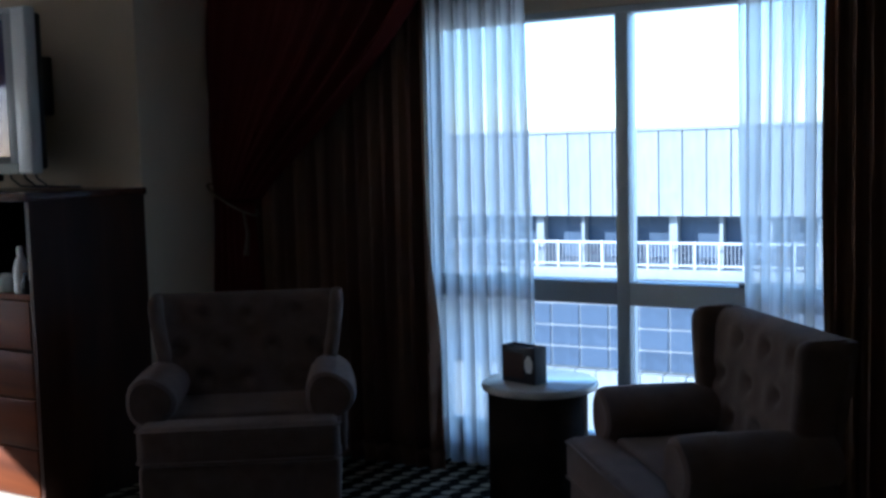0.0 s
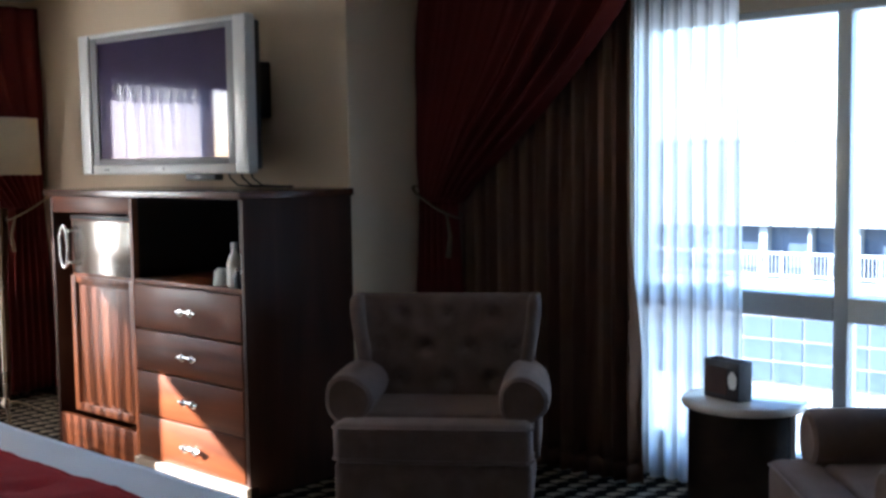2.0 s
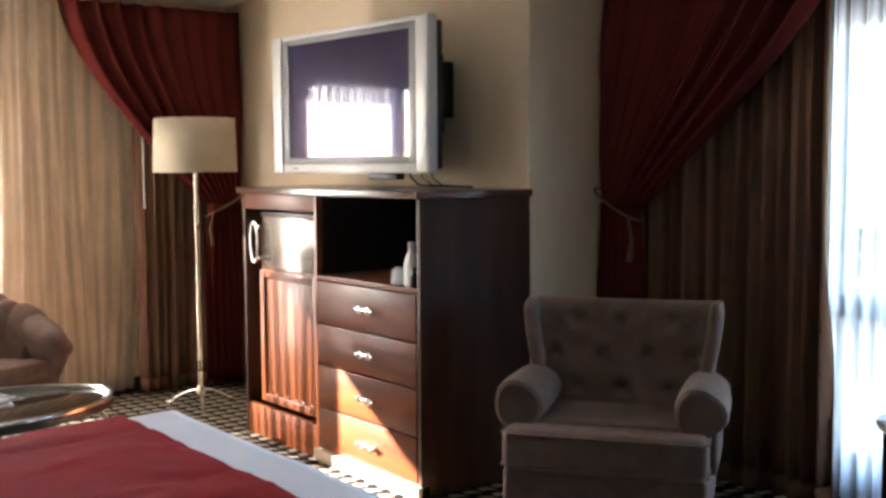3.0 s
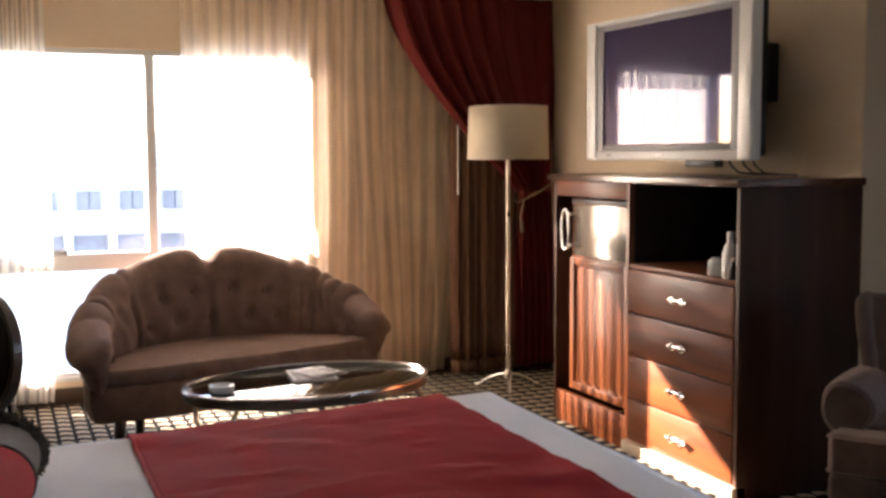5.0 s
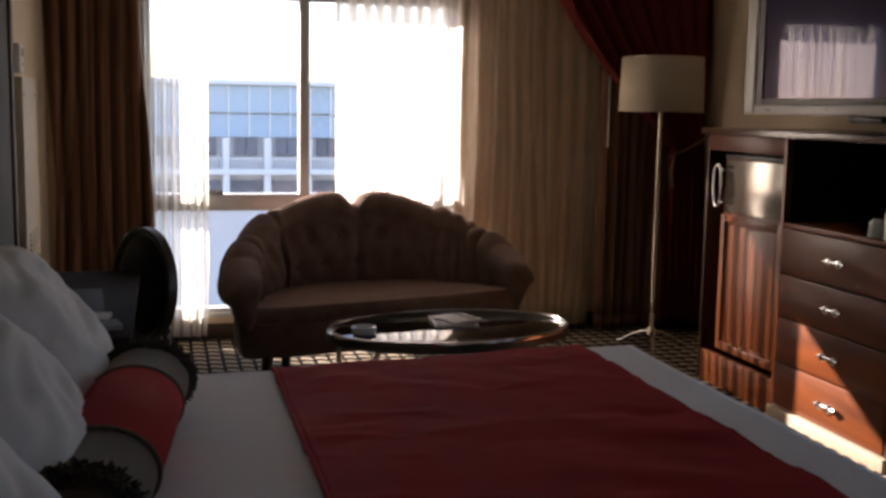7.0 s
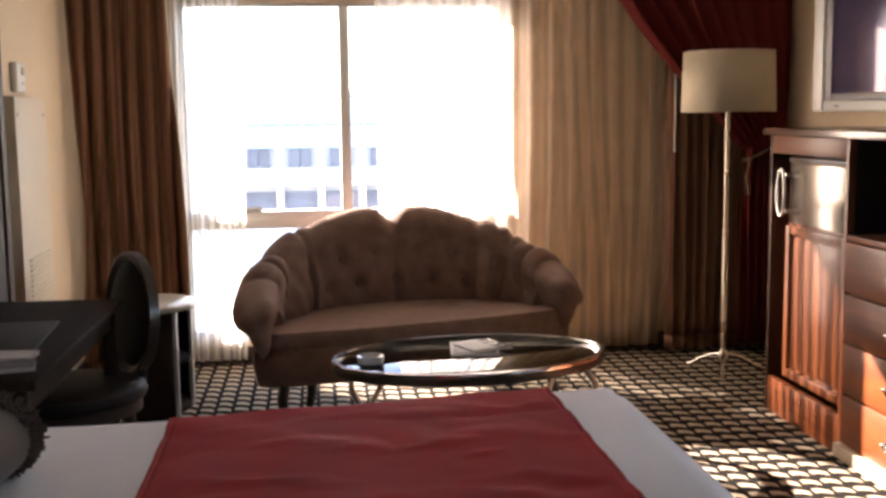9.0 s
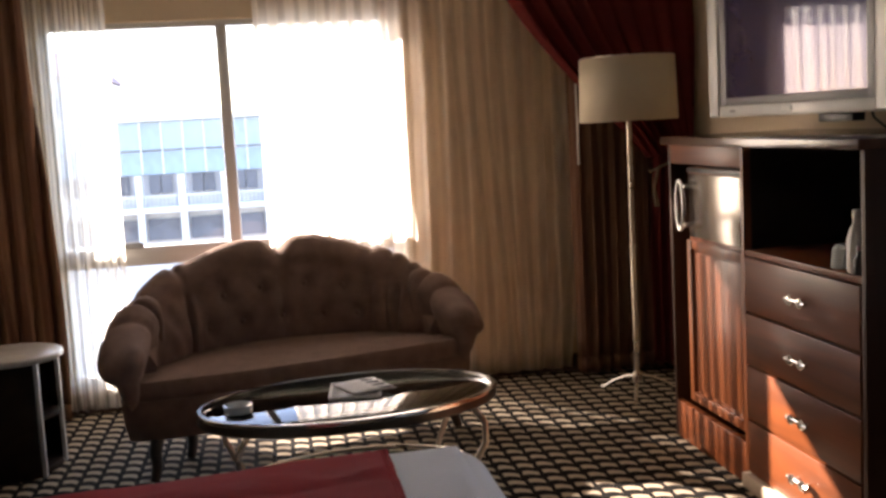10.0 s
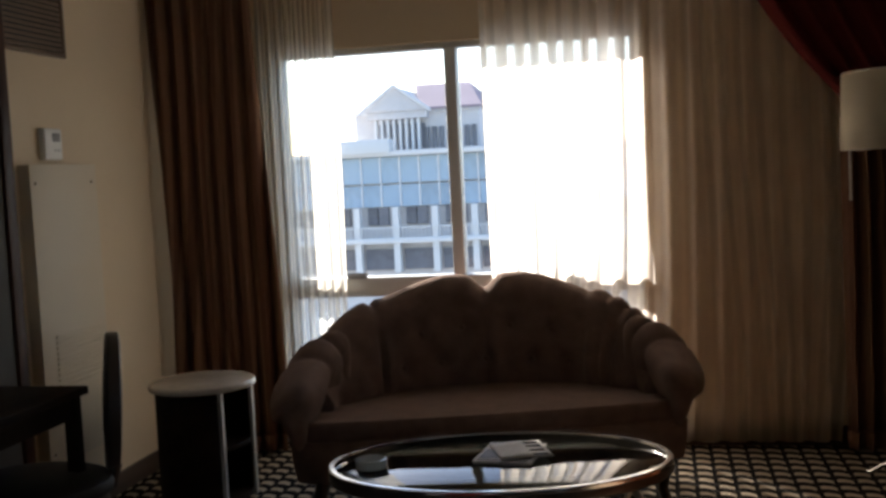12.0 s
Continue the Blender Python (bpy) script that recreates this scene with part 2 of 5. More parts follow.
M_UPH.node_tree.nodes["Principled BSDF"].inputs["Sheen Tint"].default_value = (0.85, 0.66, 0.56, 1)
M_CHAIRUPH = surface("taupe_velour_chair", (0.148, 0.100, 0.078), 0.95, var=0.32, scale=14, fine=420, bump=0.6, sheen=0.30)
M_CHAIRUPH.node_tree.nodes["Principled BSDF"].inputs["Specular IOR Level"].default_value = 0.1
M_CHAIRUPH.node_tree.nodes["Principled BSDF"].inputs["Sheen Tint"].default_value = (0.85, 0.66, 0.56, 1)
M_LEG = surface("dark_leg_wood", (0.022, 0.014, 0.010), 0.4, var=0.25, coat=0.2)
M_SHADE = cloth("linen_lamp_shade", (0.66, 0.58, 0.44), 0.35)
M_SHEET = surface("white_bed_linen", (0.85, 0.86, 0.89), 0.85, var=0.05, scale=4, fine=500, bump=0.25, sheen=0.1)
M_PILLOW = surface("white_pillow_cotton", (0.84, 0.85, 0.88), 0.85, var=0.05, scale=5, fine=500, bump=0.25, sheen=0.1)
M_RUNNER = surface("red_runner_cloth", (0.39, 0.034, 0.037), 0.9, var=0.18, scale=5, fine=520, bump=0.4, sheen=0.0)
M_RUNNER.node_tree.nodes["Principled BSDF"].inputs["Specular IOR Level"].default_value = 0.08
M_BOLB = surface("brown_bolster_cloth", (0.10, 0.078, 0.058), 0.85, var=0.2, scale=12, fine=450, bump=0.5, sheen=0.2)
M_FRINGE = surface("brown_fringe", (0.07, 0.052, 0.040), 0.9, var=0.4, scale=40, fine=300, bump=0.8)
M_BEDBOX = surface("bed_base_cloth", (0.10, 0.085, 0.075), 0.9, var=0.15)
M_DESK = wood("black_brown_desk", (0.014, 0.009, 0.007), (0.028, 0.018, 0.012), 0.78, 0.0, "y")
M_DESK.node_tree.nodes["Principled BSDF"].inputs["Specular IOR Level"].default_value = 0.06
M_HEAD = surface("dark_headboard_cloth", (0.035, 0.027, 0.021), 0.85, var=0.2, scale=9, fine=300, bump=0.3)
M_LEATHER = surface("black_leather", (0.013, 0.012, 0.011), 0.55, var=0.2, scale=20, fine=160, bump=0.3)
M_LEATHER.node_tree.nodes["Principled BSDF"].inputs["Specular IOR Level"].default_value = 0.2
M_STONE = surface("pale_stone_top", (0.55, 0.48, 0.40), 0.25, var=0.14, scale=14, fine=120, bump=0.03, coat=0.3)
M_PAPER = surface("paper", (0.42, 0.40, 0.38), 0.6, var=0.15, bump=0.02)
M_INK = surface("printed_ink", (0.05, 0.045, 0.05), 0.6, var=0.3)
M_PHOTO = surface("printed_photo", (0.030, 0.026, 0.030), 0.4, var=0.6, scale=18, fine=60, bump=0.0)
M_PHOTO.node_tree.nodes["Principled BSDF"].inputs["Specular IOR Level"].default_value = 0.2
M_TABLEGLASS = pane_glass("table_glass", (0.88, 0.93, 0.91), 0.015, 1.80)
M_CLEAR = pane_glass("clear_glass", (0.9, 0.93, 0.92), 0.02)
M_WHITE = surface("white_plastic", (0.74, 0.73, 0.70), 0.45, var=0.04, bump=0.03)
M_PANEL = surface("cream_panel_paint", (0.62, 0.53, 0.39), 0.55, var=0.05, scale=3, fine=200, bump=0.06)
M_VENT = surface("brown_vent_metal", (0.17, 0.12, 0.08), 0.5, var=0.15)
M_DOOR = surface("dark_grey_door_paint", (0.050, 0.044, 0.036), 0.8, var=0.1, scale=3, fine=120, bump=0.06)
M_CONC = surface("precast_concrete", (0.19, 0.205, 0.21), 0.85, var=0.2, scale=0.35, fine=5, bump=0.3, per_object=0.3)
M_BRICKB = surface("pale_render", (0.62, 0.60, 0.60), 0.85, var=0.1, scale=0.4, fine=6, bump=0.2, per_object=0.2)
M_BGLASS = surface("dark_window_glass", (0.045, 0.06, 0.085), 0.12, var=0.3, scale=0.6, fine=3, bump=0.0, coat=0.15, per_object=0.5)
M_BGLASS.node_tree.nodes["Principled BSDF"].inputs["Specular IOR Level"].default_value = 0.12
M_BGLASS.node_tree.nodes["Principled BSDF"].inputs["Coat Weight"].default_value = 0.0
M_CURT = surface("blue_curtain_wall_glass", (0.24, 0.35, 0.46), 0.15, var=0.25, scale=0.7, fine=3, bump=0.0, coat=0.6, per_object=0.5)
M_BWIN = surface("hazy_window_glass", (0.13, 0.135, 0.155), 0.2, var=0.4, scale=0.6, fine=3, bump=0.0, coat=0.15, per_object=0.5)
M_BWIN.node_tree.nodes["Principled BSDF"].inputs["Specular IOR Level"].default_value = 0.2
M_GREYFR = surface("grey_window_frames", (0.20, 0.21, 0.22), 0.6, var=0.15)
M_RAILW = surface("white_rail_paint", (0.72, 0.72, 0.72), 0.5, var=0.05)
M_RAILG = surface("weathered_rail_paint", (0.36, 0.37, 0.38), 0.6, var=0.15)
M_ROOF = surface("slate_roof", (0.30, 0.24, 0.28), 0.8, var=0.2, scale=0.8, fine=8)
M_DARKJOINT = surface("dark_joint", (0.06, 0.06, 0.065), 0.8, var=0.2)
M_GROUND = surface("pale_paved_ground", (0.34, 0.33, 0.31), 0.9, var=0.25, scale=0.3, fine=12, bump=0.3)


# ---------------------------------------------------------------- mesh helpers
def link_mesh(name, bm, material, smooth=True, angle=38):
    me = bpy.data.meshes.new(name)
    bmesh.ops.recalc_face_normals(bm, faces=bm.faces)
    bm.to_mesh(me)
    bm.free()
    me.materials.append(material)
    if smooth:
        me.shade_smooth()
        me.set_sharp_from_angle(angle=radians(angle))
    return new(name, me)


def part(name, bm, material, parent, label="", smooth=True):
    ob = link_mesh(name, bm, material, smooth)
    ob.parent = parent
    if label:
        ob["label"] = label
    return ob


def thing(name, m, label, category, group="", kind=""):
    ob = new(name)
    ob.empty_display_size = 0.1
    ob.matrix_world = m
    return tagged(ob, label, category, group, kind)


def whole(name, bm, material, label="", category="", group="", kind="", m=None, smooth=True):
    ob = link_mesh(name, bm, material, smooth)
    if m:
        ob.matrix_world = m
    return tagged(ob, label, category, group, kind)


def B():
    return bmesh.new()


def block(bm, x0, x1, y0, y1, z0, z1, bevel=0.0, seg=2):
    made = bmesh.ops.create_cube(bm, size=1)["verts"]
    for v in made:
        v.co = Vector(((x0 + x1) / 2 + v.co.x * (x1 - x0), (y0 + y1) / 2 + v.co.y * (y1 - y0), (z0 + z1) / 2 + v.co.z * (z1 - z0)))
    if bevel:
        edges = list({e for v in made for e in v.link_edges})
        bmesh.ops.bevel(bm, geom=edges, offset=bevel, segments=seg, profile=0.5, affect="EDGES")
    return bm


def rod(bm, pts, r, seg=10, r1=None, caps=True):
    """A round bar along points, tapering to r1."""
    pts = [Vector(p) for p in pts]
    rings = []
    for i, p in enumerate(pts):
        d = (pts[min(i + 1, len(pts) - 1)] - pts[max(i - 1, 0)]).normalized()
        a = d.orthogonal().normalized() if i == 0 else (rings[-1][1] - d * rings[-1][1].dot(d)).normalized()
        b = d.cross(a)
        k = r if r1 is None else r + (r1 - r) * i / (len(pts) - 1)
        rings.append(([bm.verts.new(p + (a * math.cos(2 * math.pi * j / seg) + b * math.sin(2 * math.pi * j / seg)) * k) for j in range(seg)], a))
    for (q, _), (s, _) in zip(rings, rings[1:]):
        for j in range(seg):
            bm.faces.new((q[j], q[(j + 1) % seg], s[(j + 1) % seg], s[j]))
    if caps:
        bm.faces.new(rings[0][0])
        bm.faces.new(rings[-1][0])
    return bm


def turned(bm, profile, seg=32, cx=0.0, cy=0.0, sx=1.0, sy=1.0, caps=True):
    """A turned body from (radius, height) pairs."""
    rings = []
    for r, z in profile:
        rings.append([bm.verts.new((cx + sx * r * math.cos(2 * math.pi * j / seg), cy + sy * r * math.sin(2 * math.pi * j / seg), z)) for j in range(seg)])
    for q, s in zip(rings, rings[1:]):
        for j in range(seg):
            bm.faces.new((q[j], q[(j + 1) % seg], s[(j + 1) % seg], s[j]))
    if caps:
        bm.faces.new(rings[0])
        bm.faces.new(rings[-1])
    return bm


def sheet(bm, f, nu, nv, close_u=False):
    """A surface f(u, v) with u and v from 0 to 1; it carries its u, v as UV."""
    uvl = bm.loops.layers.uv.verify()
    g = [[bm.verts.new(f(i / nu, j / nv)) for j in range(nv + 1)] for i in range(nu if close_u else nu + 1)]
    for i in range(nu):
        for j in range(nv):
            a, b_ = g[i], g[(i + 1) % len(g)]
            face = bm.faces.new((a[j], b_[j], b_[j + 1], a[j + 1]))
            for lp, (uu, vv) in zip(face.loops, ((i / nu, j / nv), ((i + 1) / nu, j / nv), ((i + 1) / nu, (j + 1) / nv), (i / nu, (j + 1) / nv))):
                lp[uvl].uv = (uu, vv)
    return g


def thicken(ob, d):
    mod = ob.modifiers.new("thickness", "SOLIDIFY")
    mod.thickness = d
    mod.offset = 0
    return ob


def smoothstep(a, b, x):
    t = max(0.0, min(1.0, (x - a) / (b - a)))
    return t * t * (3 - 2 * t)


def wall_with_opening(name, axis, face, back, lo, hi, openings, z1):
    """A wall of thickness face..back running along x or y, with openings (a, b, z0, z1) cut through it."""
    bm = B()
    cuts = sorted(openings)
    edge = lo
    def put(a, b, c, d):
        if b - a < 1e-4 or d - c < 1e-4:
            return
        lo_f, hi_f = min(face, back), max(face, back)
        if axis == "x":
            block(bm, a, b, lo_f, hi_f, c, d)
        else:
            block(bm, lo_f, hi_f, a, b, c, d)
    for a, b, c, d in cuts:
        put(edge, a, 0, z1)
        put(a, b, 0, c)
        put(a, b, d, z1)
        edge = b
    put(edge, hi, 0, z1)
    bmesh.ops.remove_doubles(bm, verts=bm.verts, dist=1e-5)
    return whole(name, bm, M_WALL, kind="structure", smooth=False)


# ---------------------------------------------------------------- the room
H = 2.47
XL, XR, XA, YB, YC = -0.283, 3.71, 4.52, 7.15, -2.6
YR = 4.20
WB = (0.24, 2.11, 0.13, 2.035)
WA = (1.28, 3.20, 0.13, 2.035)

whole("floor", block(B(), XL - 0.2, XA + 0.2, YC - 0.2, YB + 0.2, -0.12, 0), M_CARPET, kind="structure", smooth=False)
whole("ceiling", block(B(), XL - 0.2, XA + 0.2, YC - 0.2, YB + 0.2, H, H + 0.12), M_CEIL, kind="structure", smooth=False)
wall_with_opening("wall_north", "x", YB, YB + 0.2, XL, XR, [WB], H)
whole("wall_west", block(B(), XL - 0.2, XL, YC, YB + 0.2, 0, H), M_WALL, kind="structure", smooth=False)
whole("wall_south", block(B(), XL, XA, YC - 0.2, YC, 0, H), M_WALL, kind="structure", smooth=False)
whole("wall_pier", block(B(), XR, XA + 0.2, YR, YB + 0.2, 0, H), M_WALL, kind="structure", smooth=False)
wall_with_opening("wall_east", "y", XA, XA + 0.2, YC - 0.2, YR, [WA], H)

bm = B()
block(bm, XL, XL + 0.014, 3.9, YB, 0, 0.095, 0.003)
block(bm, XL + 0.014, XR, YB - 0.014, YB, 0, 0.095, 0.003)
block(bm, XR - 0.014, XR, 5.80, YB - 0.014, 0, 0.095, 0.003)
block(bm, XR, XA, YR - 0.014, YR, 0, 0.095, 0.003)
block(bm, XA - 0.014, XA, YC, YR - 0.014, 0, 0.095, 0.003)
whole("baseboard", bm, M_BASE, kind="structure")


def window(name, label, m, width, z0, z1):
    """A metal window: frame, centre mullion, a rail with a sill, and four panes. Local x along the wall, y out of the room."""
    w = thing(name, m, label, "window", kind="structure")
    h = width / 2
    bm = B()
    block(bm, -h, -h + 0.05, 0.03, 0.12, z0, z1, 0.004)
    block(bm, h - 0.05, h, 0.03, 0.12, z0, z1, 0.004)
    block(bm, -h + 0.05, h - 0.05, 0.03, 0.12, z1 - 0.03, z1, 0.004)
    block(bm, -h + 0.05, h - 0.05, 0.03, 0.12, z0, z0 + 0.05, 0.004)
    part("window_frame", bm, M_FRAME, w)
    part("mullion", block(B(), -0.03, 0.03, 0.025, 0.125, z0 + 0.05, z1 - 0.03, 0.005), M_FRAME, w)
    for s in (-1, 1):
        a, b = (-h + 0.05, -0.03) if s < 0 else (0.03, h - 0.05)
        part("rail", block(B(), a, b, 0.02, 0.12, 0.765, 0.865, 0.006), M_FRAME, w)
        part("pane", block(B(), a, b, 0.07, 0.078, z0 + 0.05, 0.765), M_GLASS, w, smooth=False).visible_shadow = False
        part("pane", block(B(), a, b, 0.07, 0.078, 0.865, z1 - 0.03), M_GLASS, w, smooth=False).visible_shadow = False
        part("latch", block(B(), (a + b) / 2 + 0.03 * s, (a + b) / 2 + 0.12 * s, 0.0, 0.03, 0.865, 0.885, 0.004), M_GREY, w)
    part("window_sill", block(B(), -h, h, 0.001, 0.03, z0 - 0.0, z0 + 0.025, 0.004), M_FRAME, w)
    return w


window("window_1", "aluminium window with centre mullion and low rail, sunlit", pose((WB[0] + WB[1]) / 2, YB, 0), WB[1] - WB[0], WB[2], WB[3])
window("window_2", "aluminium window with centre mullion and low rail, shaded", pose(XA, (WA[0] + WA[1]) / 2, 0, 0, 0, -90), WA[1] - WA[0], WA[2], WA[3])


# ---------------------------------------------------------------- curtains
def hanging(name, a, b, z0, z1, mat_, label, category, folds, depth, seed, thick=0.0, gather=0.0, wander=0.25, hem=0.0, lap=0.0, slant=(0.0, 0.0)):
    """A pleated length of cloth hanging from a to b (x, y points), with folds that wander as they fall."""
    rnd = random.Random(seed)
    a, b = Vector((*a, 0)), Vector((*b, 0))
    way = (b - a)
    side = Vector((-way.y, way.x, 0)).normalized()
    ph = [rnd.uniform(0, 6.28) for _ in range(6)]
    amp = [rnd.uniform(0.35, 1.4) for _ in range(folds + 2)]
    nu, nv = folds * 10, 26

    def f(u, v):
        z = z0 + (z1 - z0) * v
        drop = 1 - v
        uu = u + wander / folds * (math.sin(5 * u + ph[0] + 2.2 * drop) * drop * 0.6 + math.sin(11 * u + ph[1] - 3 * drop) * drop * 0.35)
        k = uu * folds
        i = int(max(0, min(folds, math.floor(k))))
        am = amp[i] + (amp[i + 1] - amp[i]) * (k - math.floor(k)) if 0 <= k < folds else amp[max(0, min(i, folds))]
        w = math.sin(2 * math.pi * k) * am + 0.35 * math.sin(4 * math.pi * k + ph[2] + drop)
        squeeze = 1 - gather * math.sin(math.pi * v)
        p = a + way * (0.5 + (uu + lap / folds * math.sin(4 * math.pi * k + ph[5]) * am - 0.5) * squeeze)
        p = p + way.normalized() * (slant[0] * (1 - u) ** 3 + slant[1] * u ** 3) * drop ** 4
        return p + side * depth * w * (0.65 + 0.35 * drop + 0.1 * math.sin(3 * v + ph[3])) + Vector((0, 0, z + (hem * math.sin(9 * u + ph[4]) if v == 0 else 0)))

    if not thick:
        bm = B()
        sheet(bm, f, nu if not lap else folds * 18, nv)
        return whole(name, bm, mat_, label, category, m=None)
    ob = thing(name, pose(0, 0, 0), label, category)
    for piece_name, v0, v1, rows, t_ in (("cloth", 0.035, 0.955, 24, thick), ("hem", 0.0, 0.035, 2, thick * 1.6), ("heading", 0.955, 1.0, 2, thick * 1.6)):
        bm = B()
        sheet(bm, lambda u, v: f(u, v0 + (v1 - v0) * v), nu, rows)
        thicken(part(piece_name, bm, mat_, ob), t_)
    return ob


ZT = 2.40
hanging("sheer_curtain", (0.20, 7.085), (0.605, 7.095), 0.03, ZT, M_THIN, "white translucent sheer curtain glowing with sunlight", "curtain", 8, 0.018, 11, wander=0.5, lap=0.10)
hanging("sheer_curtain", (1.345, 7.095), (1.862, 7.095), 0.03, ZT, M_CREAM_N, "cream translucent sheer curtain drawn over the sunny window", "curtain", 5, 0.013, 15, wander=0.4, lap=0.03, slant=(0.0, -0.33))
hanging("sheer_curtain", (1.850, 7.090), (3.04, 7.095), 0.03, ZT, M_CREAM, "cream translucent sheer curtain in soft pleats", "curtain", 10, 0.017, 12, wander=0.9, lap=0.03, slant=(-0.20, 0.0))
hanging("sheer_curtain", (4.40, 3.13), (4.40, 2.63), 0.03, ZT, M_SHEER, "white translucent sheer curtain in cool daylight", "curtain", 7, 0.030, 13, wander=0.8, lap=0.17)
hanging("sheer_curtain", (4.40, 1.72), (4.40, 1.30), 0.03, ZT, M_SHEER, "white translucent sheer curtain in cool daylight", "curtain", 5, 0.030, 14, wander=0.8, lap=0.17)
hanging("brown_drape", (-0.258, 6.80), (0.225, 6.95), 0.02, ZT, M_DRAPE, "heavy brown striped drape hanging beside a wall", "curtain", 6, 0.034, 21, 0.004, wander=1.5)
hanging("brown_drape", (2.985, 6.99), (3.55, 7.00), 0.02, ZT, M_DRAPE, "heavy brown striped drape behind a floor lamp", "curtain", 9, 0.030, 22, 0.004, wander=0.9)
hanging("brown_drape", (4.28, 4.10), (4.28, 3.03), 0.02, ZT, M_DRAPE, "heavy brown striped drape behind an armchair", "curtain", 15, 0.030, 23, 0.004, wander=0.9)
hanging("brown_drape", (4.30, 1.36), (4.26, 0.75), 0.02, ZT, M_DRAPE, "heavy brown striped drape beside a wing chair", "curtain", 10, 0.035, 24, 0.004, wander=0.55)


def swag(name, m, span, tie, foot, label, seed, flip=1):
    """A drape pulled aside: local x runs from the free edge at 0 to the wall at span; it is gathered at height tie and falls straight below."""
    rnd = random.Random(seed)
    ph = [rnd.uniform(0, 6.28) for _ in range(4)]
    t = thing(name, m, label, "curtain")
    top, wide = 2.40, 0.27

    def f(u, v):
        # v: 0 at the top, 1 at the tie
        s = v ** 1.25
        z = top - (top - tie) * v - 0.10 * math.sin(math.pi * v) * (1 - u) * 0.9
        x_top = u * span
        x_tie = span - wide + u * wide - 0.01
        # the free edge keeps near a curve, the inner cloth follows it
        x = x_top + (x_tie - x_top) * (s if u > 0.5 else smoothstep(0.0, 1.0, v) * 0.35 + s * 0.65)
        k = 9 * u + 0.4 * math.sin(3 * v + ph[0])
        amp_ = 0.030 + 0.016 * math.sin(5 * u + ph[1])
        y = amp_ * math.sin(2 * math.pi * k) * (1 - 0.45 * v) - 0.05 * math.sin(math.pi * u) * v - 0.045 * math.sin(math.pi * v)
        return Vector((x, flip * y, z))

    bm = B()
    sheet(bm, f, 108, 34)
    thicken(part("upper_cloth", bm, M_RED, t), 0.004)

    def g(u, v):
        z = tie - (tie - foot) * v
        w = wide * (0.85 + 0.22 * smoothstep(0, 0.5, v))
        x = span - wide + wide * 0.5 + (u - 0.5) * w
        k = 6 * u + 0.3 * math.sin(2.5 * v + ph[2])
        y = (0.024 + 0.010 * v) * math.sin(2 * math.pi * k) - 0.03 * (1 - v)
        return Vector((x, flip * y, z))

    bm = B()
    sheet(bm, g, 72, 24)
    thicken(part("lower_cloth", bm, M_RED, t), 0.004)
    bm = B()
    loop = []
    for i in range(25):
        a = 2 * math.pi * i / 24
        loop.append((span - wide / 2 + 0.142 * math.cos(a), flip * (-0.03 + 0.07 * math.sin(a)), tie - 0.0 + 0.075 * math.cos(a)))
    rod(bm, loop, 0.007, 8, caps=False)
    rod(bm, [(span - wide + 0.02, -0.09 * flip, tie - 0.06), (span - wide - 0.01, -0.10 * flip, tie - 0.16), (span - wide + 0.005, -0.10 * flip, tie - 0.26)], 0.006, 8, 0.014)
    part("tieback_cord", bm, M_CORD, t, "twisted gold cord with a tassel")
    return t


swag("red_swag_drape", pose(2.52, 6.90, 0), 1.15, 1.19, 0.06, "burgundy drape swept aside and tied with cord", 31)
swag("red_swag_drape", pose(4.19, 2.87, 0, 0, 0, 90), 1.33, 1.24, 0.04, "burgundy drape swept aside and tied near the window", 32, -1)


# ---------------------------------------------------------------- armoire
def drawer_pull(parent, y, z, x=0.0):
    bm = B()
    for s in (-1, 1):
        turned_at = [(0.004, 0.0), (0.008, 0.004), (0.007, 0.012), (0.015, 0.020), (0.019, 0.027), (0.015, 0.034), (0.003, 0.037)]
        tmp = B()
        turned(tmp, turned_at, 14)
        bmesh.ops.transform(tmp, matrix=Matrix.Translation((x, y + s * 0.036, z)) @ Matrix.Rotation(-math.pi / 2, 4, "Y"), verts=tmp.verts)
        me = bpy.data.meshes.new("tmp")
        tmp.to_mesh(me)
        tmp.free()
        bm.from_mesh(me)
        bpy.data.meshes.remove(me)
    rod(bm, [(x - 0.024, y - 0.07, z), (x - 0.026, y - 0.035, z + 0.003), (x - 0.026, y + 0.035, z + 0.003), (x - 0.024, y + 0.07, z)], 0.008, 10)
    return part("handle", bm, M_CHROME, parent, "polished chrome drawer pull")


